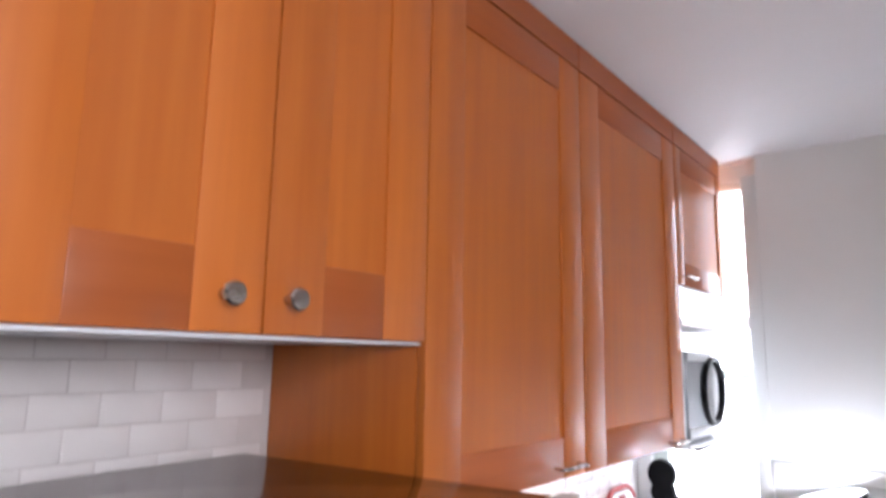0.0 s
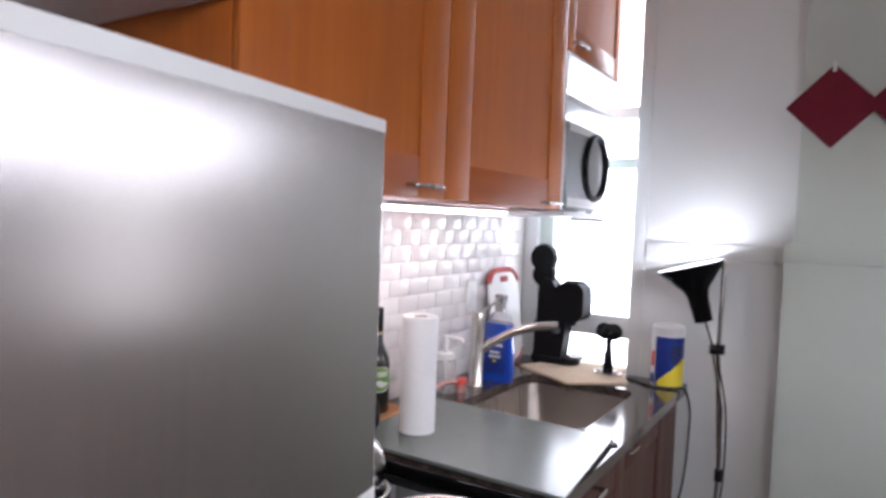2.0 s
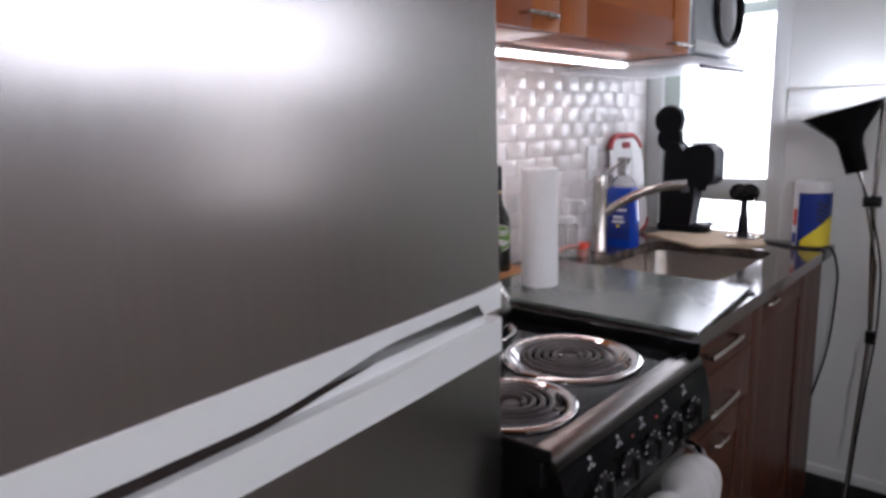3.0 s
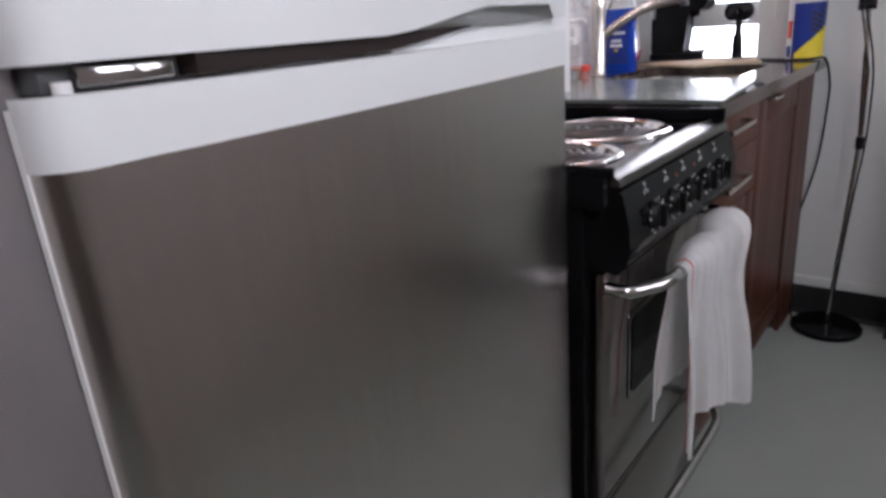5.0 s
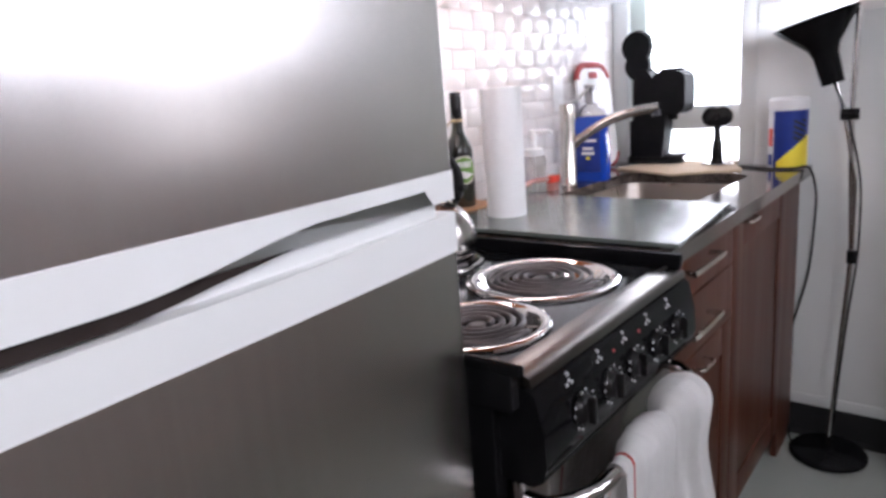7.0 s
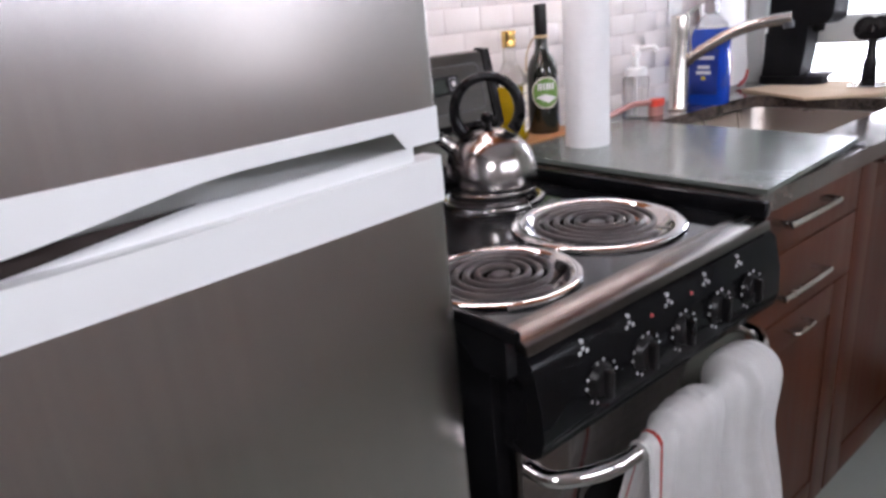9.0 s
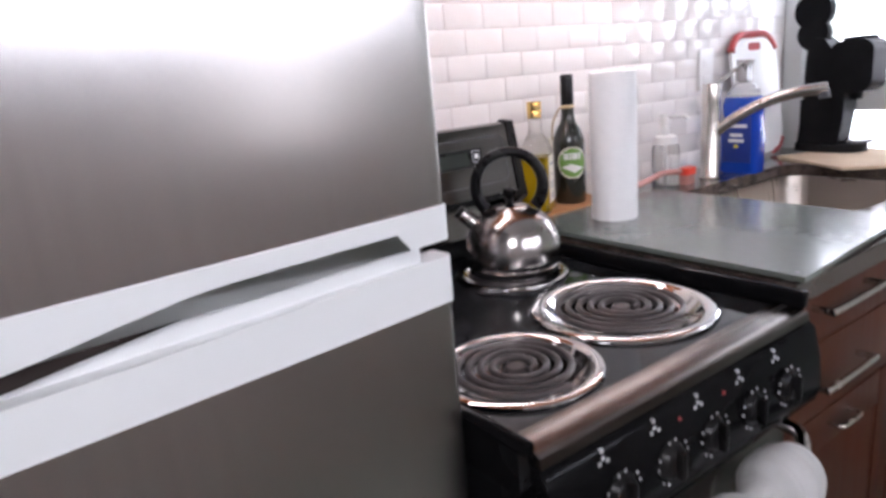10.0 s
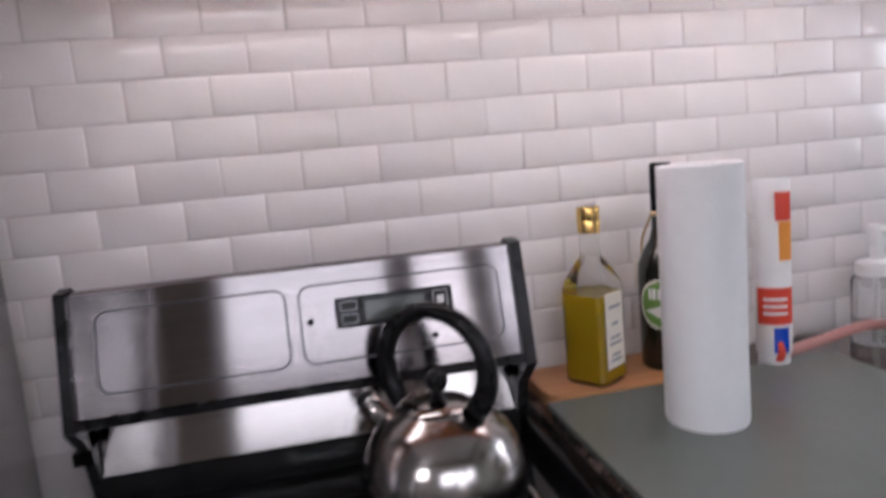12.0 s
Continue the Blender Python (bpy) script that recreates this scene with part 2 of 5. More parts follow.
def box(bm, x0, x1, y0, y1, z0, z1, r=0.0, seg=2):
    g = bmesh.ops.create_cube(bm, size=1, matrix=Matrix.Translation(((x0 + x1) / 2, (y0 + y1) / 2, (z0 + z1) / 2)) @ Matrix.Diagonal((x1 - x0, y1 - y0, z1 - z0, 1)))
    if r:
        edges = list({e for v in g["verts"] for e in v.link_edges})
        bmesh.ops.bevel(bm, geom=edges, offset=r, segments=seg, affect="EDGES", profile=0.5)
    return bm


def boxed(*a, **k):
    return box(bmesh.new(), *a, **k)


def lathe(profile, at=(0, 0, 0), n=40, bm=None, turn=None):
    """Turn a list of (radius, height) round z; radius 0 closes the end."""
    bm = bm or bmesh.new()
    m = Matrix.Translation(at) @ (turn or Matrix())
    rings = []
    for r, z in profile:
        if r <= 0:
            rings.append([bm.verts.new(m @ Vector((0, 0, z)))])
        else:
            rings.append([bm.verts.new(m @ Vector((r * math.cos(2 * math.pi * i / n), r * math.sin(2 * math.pi * i / n), z))) for i in range(n)])
    for a, b in zip(rings, rings[1:]):
        for i in range(n):
            j = (i + 1) % n
            q = [a[i % len(a)], a[j % len(a)], b[j % len(b)], b[i % len(b)]]
            q = list(dict.fromkeys(q))
            if len(q) > 2:
                bm.faces.new(q)
    return bm


def tube(points, r, n=10, bm=None, closed=False, radii=None):
    """A round rod along a line of points."""
    bm = bm or bmesh.new()
    pts = [Vector(p) for p in points]
    rings, up = [], None
    for i, p in enumerate(pts):
        a = pts[i - 1] if i or closed else p
        b = pts[(i + 1) % len(pts)] if i + 1 < len(pts) or closed else p
        d = (b - a).normalized()
        if up is None:
            up = d.orthogonal().normalized()
        up = (up - d * up.dot(d)).normalized()
        side = d.cross(up)
        rr = radii[i] if radii else r
        rings.append([bm.verts.new(p + rr * (math.cos(2 * math.pi * k / n) * up + math.sin(2 * math.pi * k / n) * side)) for k in range(n)])
    pairs = list(zip(rings, rings[1:])) + ([(rings[-1], rings[0])] if closed else [])
    for a, b in pairs:
        for k in range(n):
            bm.faces.new((a[k], a[(k + 1) % n], b[(k + 1) % n], b[k]))
    if not closed:
        bm.faces.new(rings[0][::-1])
        bm.faces.new(rings[-1])
    return bm


def bend(points, steps=8):
    """A smooth line through the points (Catmull-Rom)."""
    p = [Vector(q) for q in points]
    p = [p[0] * 2 - p[1], *p, p[-1] * 2 - p[-2]]
    out = []
    for i in range(1, len(p) - 2):
        for s in range(steps):
            t = s / steps
            a, b, c, d = p[i - 1], p[i], p[i + 1], p[i + 2]
            out.append(0.5 * (2 * b + (c - a) * t + (2 * a - 5 * b + 4 * c - d) * t * t + (3 * b - a - 3 * c + d) * t ** 3))
    return out + [p[-2]]


def prism(outline, lo, hi, axis="z", bm=None):
    """A closed outline of two coordinates, carried from lo to hi along an axis; lo and hi may be functions of the outline's point."""
    bm = bm or bmesh.new()

    def at(p, h):
        h = h(p) if callable(h) else h
        return {"z": (p[0], p[1], h), "y": (p[0], h, p[1]), "x": (h, p[0], p[1])}[axis]
    a, b = [bm.verts.new(at(p, lo)) for p in outline], [bm.verts.new(at(p, hi)) for p in outline]
    k = len(a)
    for i in range(k):
        bm.faces.new((a[i], a[(i + 1) % k], b[(i + 1) % k], b[i]))
    bm.faces.new(a[::-1])
    bm.faces.new(b)
    bmesh.ops.recalc_face_normals(bm, faces=bm.faces[:])
    return bm


def rounded(u0, u1, v0, v1, r, n=6):
    """The outline of a rectangle with round corners."""
    out = []
    for cu, cv, a0 in ((u1 - r, v1 - r, 0), (u0 + r, v1 - r, 90), (u0 + r, v0 + r, 180), (u1 - r, v0 + r, 270)):
        out += [(cu + r * math.cos(radians(a0 + 90 * i / n)), cv + r * math.sin(radians(a0 + 90 * i / n))) for i in range(n + 1)]
    return out


def thing(name, at, label, category, group=""):
    ob = new(name)
    ob.empty_display_size = 0.05
    ob.location = at
    ORIGIN[ob] = Vector(at)
    return tagged(ob, label, category, group)


def mesh_of(name, bm, mat, shift=None, sharp=40):
    if shift is not None:
        bmesh.ops.translate(bm, verts=bm.verts[:], vec=-shift)
    bmesh.ops.recalc_face_normals(bm, faces=bm.faces[:])
    me = bpy.data.meshes.new(name)
    bm.to_mesh(me)
    bm.free()
    me.materials.append(mat)
    me.polygons.foreach_set("use_smooth", [True] * len(me.polygons))
    me.set_sharp_from_angle(angle=radians(sharp))
    return me


def part(name, bm, mat, parent, label="", sharp=40):
    """One mesh, given in world metres, as a part of a thing or of a part."""
    o = ORIGIN[parent]
    ob = new(name, mesh_of(name, bm, mat, o, sharp))
    ob.parent = parent
    ORIGIN[ob] = o
    return tagged(ob, label)


def structure(name, bm, mat, label="", sharp=40):
    ob = new(name, mesh_of(name, bm, mat, None, sharp))
    ORIGIN[ob] = Vector((0, 0, 0))
    return tagged(ob, label, kind="structure")


# ---- the room ----
structure("floor", boxed(-1.3, RIGHT + 0.3, BACK - 0.3, 3.2, -0.1, 0), M_FLOOR, "pale grey-green worn vinyl kitchen floor")
structure("ceiling", boxed(-1.3, RIGHT + 0.3, BACK - 0.3, 3.2, CEIL, CEIL + 0.1), M_CEIL, "smooth white painted ceiling")
wall_kitchen = structure("wall_kitchen", boxed(-1.2, WALL - 0.0016, BACK, 3.0, 0, CEIL), M_GROUT, "wall with white glazed tile backsplash")
# wall around the kitchen window: beside, above and below the opening
WX0, WX1, WZ0, WZ1 = -0.955, -0.535, 0.90, 2.47
structure("wall_window", boxed(-0.486, 0.004, FAR, 2.98, 0, CEIL), M_WHITEPAINT, "white painted wall beside the bright window")
structure("wall_above_window", boxed(WALL, -0.492, WINY - 0.05, 2.98, WZ1 + 0.03, CEIL), M_WHITEPAINT, "white painted wall above the window")
structure("wall_below_window", boxed(WALL, -0.492, WINY - 0.02, 2.98, 0, WZ0), M_WHITEPAINT, "white painted wall below the window")
structure("wall_pier", boxed(0.004, RIGHT, PIER, 2.98, 0, CEIL), M_SHADEDPAINT, "white painted pier wall with its shade painted in")
structure("wall_pier_lower", prism(rounded(-0.02, RIGHT, PIER - 0.012, 2.98, 0.004, 2), 0.1, 1.40), M_SHADEDPAINT, "thicker painted lower pier wall")
structure("wall_back", boxed(-1.2, RIGHT + 0.2, BACK - 0.15, BACK, 0, CEIL), M_BACKWALL)
# the unseen wall opposite the kitchen, with the window that lights the steel fronts
# first opening is added, unseen, to go with the cabinet fill lamp
OPEN = ((-0.55, 0.05, 1.74, 2.30), (0.75, 1.50, 1.30, 1.92), (1.54, 1.84, 1.08, 1.92), (1.88, 2.38, 1.30, 1.92))
wr = bmesh.new()
edge = BACK
for y0, y1, z0, z1 in OPEN:
    box(wr, RIGHT, RIGHT + 0.15, edge, y0, 0, CEIL)
    box(wr, RIGHT, RIGHT + 0.15, y0, y1, 0, z0)
    box(wr, RIGHT, RIGHT + 0.15, y0, y1, z1, CEIL)
    edge = y1
box(wr, RIGHT, RIGHT + 0.15, edge, 3.0, 0, CEIL)
structure("wall_opposite", wr, M_DIM, "brown-grey wall opposite the kitchen")
# chair rail over wall and pier
structure("trim", boxed(-0.482, -0.022, FAR - 0.012, FAR + 0.01, 1.388, 1.442, r=0.003), M_WHITEPAINT, "white painted chair rail")
structure("trim", boxed(-0.024, RIGHT, PIER - 0.02, PIER + 0.01, 1.400, 1.458, r=0.004), M_SHADEDPAINT, "painted chair rail on the pier")
structure("baseboard", boxed(-0.482, -0.021, FAR - 0.010, FAR + 0.01, 0.108, 0.145, r=0.004), M_WHITEPAINT, "white painted strip above the cove base")
structure("baseboard", prism([(FAR - 0.03, 0), (FAR - 0.008, 0.012), (FAR - 0.006, 0.108), (FAR + 0.02, 0.108), (FAR + 0.02, 0)], -0.482, -0.03, "x"), M_COVE, "glossy black vinyl cove base")
structure("baseboard", prism([(PIER - 0.038, 0), (PIER - 0.018, 0.012), (PIER - 0.016, 0.102), (PIER + 0.02, 0.102), (PIER + 0.02, 0)], -0.036, RIGHT, "x"), M_COVE, "glossy black vinyl cove base")

# ---- kitchen window ----
window_1 = thing("window_1", (-0.74, WINY, WZ0), "white painted sash window full of bright daylight", "window")
window_1["kind"] = "structure"
part("casing", boxed(-0.537, -0.4865, FAR - 0.004, WINY + 0.05, WZ0, WZ1 + 0.03, r=0.004), M_WHITEPAINT, window_1)
part("casing", boxed(WALL, WX0, WINY - 0.06, WINY + 0.05, WZ0, WZ1 + 0.03, r=0.004), M_WHITEPAINT, window_1)
part("casing", boxed(WX0, WX1 - 0.002, WINY - 0.05, WINY + 0.05, WZ1, WZ1 + 0.028, r=0.004), M_WHITEPAINT, window_1)
part("sash_stile", boxed(WX0, -0.895, WINY - 0.03, WINY + 0.03, WZ0, WZ1, r=0.003), M_SHADEDPAINT, window_1)
part("sash_stile", boxed(-0.562, WX1 - 0.002, WINY - 0.03, WINY + 0.03, WZ0, WZ1, r=0.003), M_WHITEPAINT, window_1)
for z0, z1, y in ((1.05, 1.135, 0), (1.722, 1.762, -0.012), (1.918, 1.965, 0.01)):
    part("sash_rail", boxed(-0.897, -0.560, WINY - 0.028 + y, WINY + 0.028 + y, z0, z1, r=0.003), M_SHADEDPAINT if z0 > 1.7 and z0 < 1.9 else M_WHITEPAINT, window_1)
for z0, z1 in ((WZ0, 1.05), (1.135, 1.722), (1.762, 1.918), (1.965, WZ1)):
    pane = part("pane", boxed(-0.899, -0.558, WINY + 0.006, WINY + 0.010, z0 - 0.004, z1 + 0.004), M_PANE, window_1)
    pane.visible_shadow = False
structure("backdrop", boxed(-3.2, 1.6, 4.4, 4.42, -1.0, 5.0), M_SKYCARD, "overexposed daylight beyond the window")
# windows opposite: the first is made up, the others follow reflections in the steel
for n, (y0, y1, z0, z1) in enumerate(OPEN):
    w = thing("window_%d" % (n + 2), (RIGHT + 0.05, (y0 + y1) / 2, z0), "white framed window full of daylight", "window")
    w["kind"] = "structure"
    for a, b, c, d in ((y0, y0 + 0.04, z0, z1), (y1 - 0.04, y1, z0, z1), (y0 + 0.04, y1 - 0.04, z0, z0 + 0.04), (y0 + 0.04, y1 - 0.04, z1 - 0.04, z1)):
        part("sash_rail", boxed(RIGHT + 0.03, RIGHT + 0.09, a, b, c, d, r=0.003), M_WHITEPAINT, w)
    pane = part("pane", boxed(RIGHT + 0.058, RIGHT + 0.062, y0 + 0.03, y1 - 0.03, z0 + 0.03, z1 - 0.03), M_PANE, w)
    pane.visible_shadow = False
structure("backdrop", boxed(RIGHT + 7.0, RIGHT + 7.1, -30.0, 40.0, 2.25, 20.0), M_SKYCARD, "bright overcast sky beyond the windows")
# dark card added outside, unseen, to end the sky's reflection in the steel
structure("backdrop", boxed(RIGHT + 6.8, RIGHT + 6.95, -30.0, 40.0, -3.0, 2.3), M_FARDARK, "unseen dark card cutting off the reflected sky")

# ---- wall cabinets ----
FACE = -0.614
T = 0.019


def shaker_door(parent, y0, y1, z0, z1, stile, rail, x=FACE, wood=M_WOOD, cross=M_RAIL_SHADED):
    """A framed door: two stiles, two rails and a panel set back."""
    g = 0.0015
    y0, y1, z0, z1 = y0 + g, y1 - g, z0 + g, z1 - g
    door = part("door", boxed(x - T + 0.001, x - 0.005, y0 + stile - 0.005, y1 - stile + 0.005, z0 + rail - 0.005, z1 - rail + 0.005), wood, parent)
    for a, b in ((y0, y0 + stile), (y1 - stile, y1)):
        part("stile", boxed(x - T, x, a, b, z0, z1, r=0.0016), wood, door)
    for a, b in ((z0, z0 + rail), (z1 - rail, z1)):
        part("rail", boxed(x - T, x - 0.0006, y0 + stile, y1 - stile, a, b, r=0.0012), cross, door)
    return door


def knob(door, y, z, x=FACE):
    turn = Matrix.Rotation(radians(90), 4, "Y")
    part("knob", lathe([(0, 0), (0.007, 0), (0.006, 0.010), (0.008, 0.016), (0.0145, 0.020), (0.0155, 0.025), (0.013, 0.0285), (0, 0.0295)], (x, y, z), 24, turn=turn), M_NICKEL, door, "satin nickel mushroom knob")


def bar_pull(door, y0, y1, z, x, r=0.005, out=0.03):
    part("handle", tube(bend([(x, y0, z), (x + out * 0.8, y0, z), (x + out, y0 + 0.012, z), (x + out, y1 - 0.012, z), (x + out * 0.8, y1, z), (x, y1, z)], 5), r, 10), M_NICKEL, door, "brushed nickel bar pull")


def wall_cabinet(y0, y1, z0, z1, doors, label, under=M_RAIL_SHADED):
    c = thing("wall_cabinet", (FACE, (y0 + y1) / 2, z0), label, "cabinet", "wall cabinets")
    part("body", boxed(WALL + 0.003, FACE - T - 0.002, y0, y1, z0, z1, r=0.001), M_WOOD, c)
    for d in doors:
        d(c)
    return c


TOP = CEIL - 0.004
c = wall_cabinet(0.21, 0.868, 1.811, TOP, [], "orange cherry cabinet above the refrigerator with two framed doors")
d = shaker_door(c, 0.21, 0.546, 1.810, 2.50, 0.098, 0.098)
knob(d, 0.487, 1.857)
d = shaker_door(c, 0.546, 0.866, 1.810, 2.50, 0.098, 0.098)
knob(d, 0.583, 1.857)
part("filler_strip", boxed(FACE - T, FACE, 0.212, 0.866, 2.503, TOP), M_RAIL_SHADED, c)
part("underside_panel", boxed(WALL + 0.006, FACE - 0.012, 0.212, 0.864, 1.8065, 1.8105), M_SHELFWHITE, c, "pale grey laminate underside")
part("light_rail", boxed(FACE - 0.016, FACE - 0.008, 0.212, 0.864, 1.8050, 1.8095, r=0.001), M_SHELFWHITE, c, "pale edge strip")
c = wall_cabinet(0.8685, 1.444, 1.535, TOP, [], "tall cherry wall cabinet with one framed door above the range")
d = shaker_door(c, 0.8675, 1.444, 1.535, 2.50, 0.10, 0.085)
bar_pull(d, 1.30, 1.40, 1.562, FACE, 0.0042, 0.026)
part("filler_strip", boxed(FACE - T, FACE, 0.869, 1.443, 2.503, TOP), M_RAIL_SHADED, c)
c = wall_cabinet(1.447, 2.128, 1.535, TOP, [], "tall cherry wall cabinet with one framed door above the sink")
d = shaker_door(c, 1.447, 2.128, 1.535, 2.50, 0.105, 0.085)
bar_pull(d, 1.98, 2.085, 1.555, FACE, 0.0042, 0.026)
part("filler_strip", boxed(FACE - T, FACE, 1.448, 2.127, 2.503, TOP), M_RAIL_SHADED, c)
c = wall_cabinet(2.131, 2.662, 2.032, TOP, [], "short cherry wall cabinet above the microwave shelf")
d = shaker_door(c, 2.131, 2.662, 2.032, 2.50, 0.06, 0.075)
bar_pull(d, 2.17, 2.26, 2.06, FACE, 0.0042, 0.024)
part("filler_strip", boxed(FACE - T, FACE, 2.132, 2.661, 2.503, TOP), M_RAIL_SHADED, c)
part("underside_panel", boxed(WALL + 0.006, FACE - 0.002, 2.134, 2.659, 2.024, 2.0305), M_SHELFWHITE, c, "white laminate underside")
# shelf carrying the microwave
shelf = thing("microwave_shelf", (FACE, 2.39, 1.52), "white melamine open shelf unit under the short cabinet", "shelf")
part("board", boxed(WALL + 0.003, FACE + 0.012, 2.131, 2.66, 1.518, 1.534, r=0.002), M_SHELFWHITE, shelf)
part("board", boxed(WALL + 0.003, FACE - 0.004, 2.149, 2.66, 1.882, 1.905, r=0.002), M_SHELFWHITE, shelf)
part("back_panel", boxed(WALL + 0.003, WALL + 0.012, 2.149, 2.66, 1.536, 1.880), M_SHELFWHITE, shelf)
part("side_panel", boxed(WALL + 0.003, FACE - 0.002, 2.131, 2.147, 1.536, 2.022), M_SHELFWHITE, shelf)
part("bracket", tube([(FACE + 0.002, 2.22, 1.510), (FACE + 0.002, 2.60, 1.510)], 0.006, 8), M_DARKPL, shelf, "dark metal rod under the shelf")
mw = thing("microwave_oven", (FACE, 2.42, 1.534), "silver grey microwave oven with a dark oval door ring", "microwave")
part("body", boxed(-0.97, FACE - 0.02, 2.155, 2.545, 1.540, 1.825, r=0.008), M_SHELFWHITE, mw)
dr = part("door", boxed(FACE - 0.02, FACE + 0.004, 2.157, 2.543, 1.543, 1.822, r=0.008, seg=3), M_GREYMW, mw)
part("trim_band", boxed(FACE + 0.0045, FACE + 0.007, 2.165, 2.535, 1.790, 1.817, r=0.001), M_SILVERPL, dr)
part("trim_band", boxed(FACE + 0.0045, FACE + 0.007, 2.165, 2.535, 1.549, 1.580, r=0.001), M_SILVERPL, dr)
OY, OZ = 2.415, 1.690
ring = [(FACE + 0.010, OY + 0.110 * math.cos(a), OZ + 0.108 * math.sin(a)) for a in [2 * math.pi * i / 48 for i in range(48)]]
part("handle", tube(ring, 0.011, 10, closed=True), M_BLACKPL, dr, "dark oval ring")
part("window", prism([(OY + 0.10 * math.cos(a), OZ + 0.098 * math.sin(a)) for a in [2 * math.pi * i / 40 for i in range(40)]], FACE + 0.0045, FACE + 0.008, "x"), M_GUNMETAL, dr)
for y in (2.20, 2.50):
    part("foot", boxed(-0.66, -0.64, y - 0.01, y + 0.01, 1.534, 1.540), M_DARKPL, mw)
# LED tubes below the wall cabinets
for y0, y1 in ((0.90, 1.425), (1.455, 2.10)):
    led = thing("under_cabinet_light", (-0.80, (y0 + y1) / 2, 1.535), "slim glowing LED strip under the wall cabinet", "light", "under-cabinet lights")
    part("housing", boxed(-0.815, -0.775, y0, y1, 1.523, 1.5345, r=0.002), M_WHITEPL, led)
    part("diffuser", boxed(-0.810, -0.780, y0 + 0.015, y1 - 0.015, 1.514, 1.5225, r=0.003), M_LED, led, "glowing diffuser")

# ---- refrigerator ----
FX, FY0, FY1, FTOP = -0.338, 0.206, 0.863, 1.608
FD = 0.027             # depth of the door fronts
fr = thing("refrigerator", (-0.67, 0.535, 0), "brushed steel two-door refrigerator with silver grey trims", "refrigerator")
part("body", boxed(-0.99, FX - 0.034, FY0 - 0.002, FY1 - 0.002, 0.03, FTOP - 0.006, r=0.006), M_GREYSIDE, fr, "glossy grey steel cabinet side")
part("kick_plate", boxed(FX - 0.09, FX - 0.05, FY0 + 0.02, FY1 - 0.02, 0.012, 0.085), M_DARKPL, fr)
for y in (FY0 + 0.06, FY1 - 0.06):
    for x in (-0.92, FX - 0.12):
        part("foot", lathe([(0, 0), (0.018, 0), (0.018, 0.03), (0, 0.03)], (x, y, 0), 14), M_DARKPL, fr)


def door_plan(front, back, inset=0.0):
    """Plan of a door with a wide round left edge and a small round right edge, dense along the front."""
    y0, y1, r0, r1 = FY0 + inset, FY1 - inset, 0.024, 0.008
    pts = [(back, y0)]
    pts += [(front - r0 + r0 * math.sin(a), y0 + r0 - r0 * math.cos(a)) for a in [radians(90 * i / 8) for i in range(9)]]
    bulge = 0.006
    pts += [(front + bulge * (1 - (2 * i / 48 - 1) ** 2), y0 + r0 + (y1 - r1 - y0 - r0) * i / 48) for i in range(1, 48)]
    pts += [(front - r1 + r1 * math.cos(a), y1 - r1 + r1 * math.sin(a)) for a in [radians(90 * i / 6) for i in range(7)]]
    pts += [(back, y1 - (y1 - y0) * i / 48) for i in range(0, 48)]
    return pts


def upper_trim_bottom(p):
    """Underside of the upper trim: it lifts into a finger pull and ends in a notch."""
    y = p[1]
    if y > 0.808:
        return 1.125
    s = min(max((y - 0.47) / 0.20, 0), 1)
    return 1.1210 + 0.0200 * s * s * (3 - 2 * s)


def lower_trim_top(p):
    y = p[1]
    s = min(max((y - 0.60) / 0.2, 0), 1)
    return 1.1055 + 0.0045 * s


ud = part("upper_door", prism(door_plan(FX, FX - FD), 1.156, FTOP - 0.012), M_STEEL, fr, "brushed steel freezer door")
ld = part("lower_door", prism(door_plan(FX, FX - FD), 0.09, 1.0675), M_STEEL, fr, "brushed steel lower door with a small dent")
part("handle_trim", prism(door_plan(FX + 0.002, FX - FD, -0.001), upper_trim_bottom, 1.1558), M_SILVERPL, ud, "silver grey trim with a finger pull", 60)
part("handle_trim", prism(door_plan(FX + 0.002, FX - FD, -0.001), 1.0677, lower_trim_top), M_SILVERPL, ld, "silver grey trim", 60)
part("trim_groove", prism(rounded(FX - 0.022, FX - 0.010, 0.58, 0.79, 0.0055), 1.098, 1.1118), M_SILVERPL, ld)
part("top_cap", prism(door_plan(FX + 0.001, FX - FD, -0.0005), FTOP - 0.0118, lambda p: FTOP + 0.007 - 0.004 * min(max((p[1] - 0.5) / 0.35, 0), 1)), M_SILVERPL, ud)
part("hinge_cover", prism(rounded(FX - 0.10, FX - 0.012, FY0 + 0.01, FY0 + 0.10, 0.02), FTOP + 0.0005, FTOP + 0.017), M_SILVERPL, fr)
part("top_panel", boxed(-0.985, FX - 0.034, FY0 + 0.004, FY1 - 0.008, FTOP - 0.0055, FTOP - 0.001, r=0.002), M_GUNMETAL, fr, "glossy grey top")


def cove_plan(front, back, y0, y1, n=40):
    ys = [y0 + (y1 - y0) * i / n for i in range(n + 1)]
    return [(front, y) for y in ys] + [(back, y) for y in reversed(ys)]


# black filler put under the upper trim in place of the shade there
part("finger_cove", prism(cove_plan(FX + 0.001, FX - 0.0335, FY0 + 0.095, 0.800), lambda p: max(upper_trim_bottom(p) - 0.0125, 1.1062), lambda p: upper_trim_bottom(p) + 0.006), M_DARKGAP, fr, "black filler standing in for the shade under the finger pull", 60)
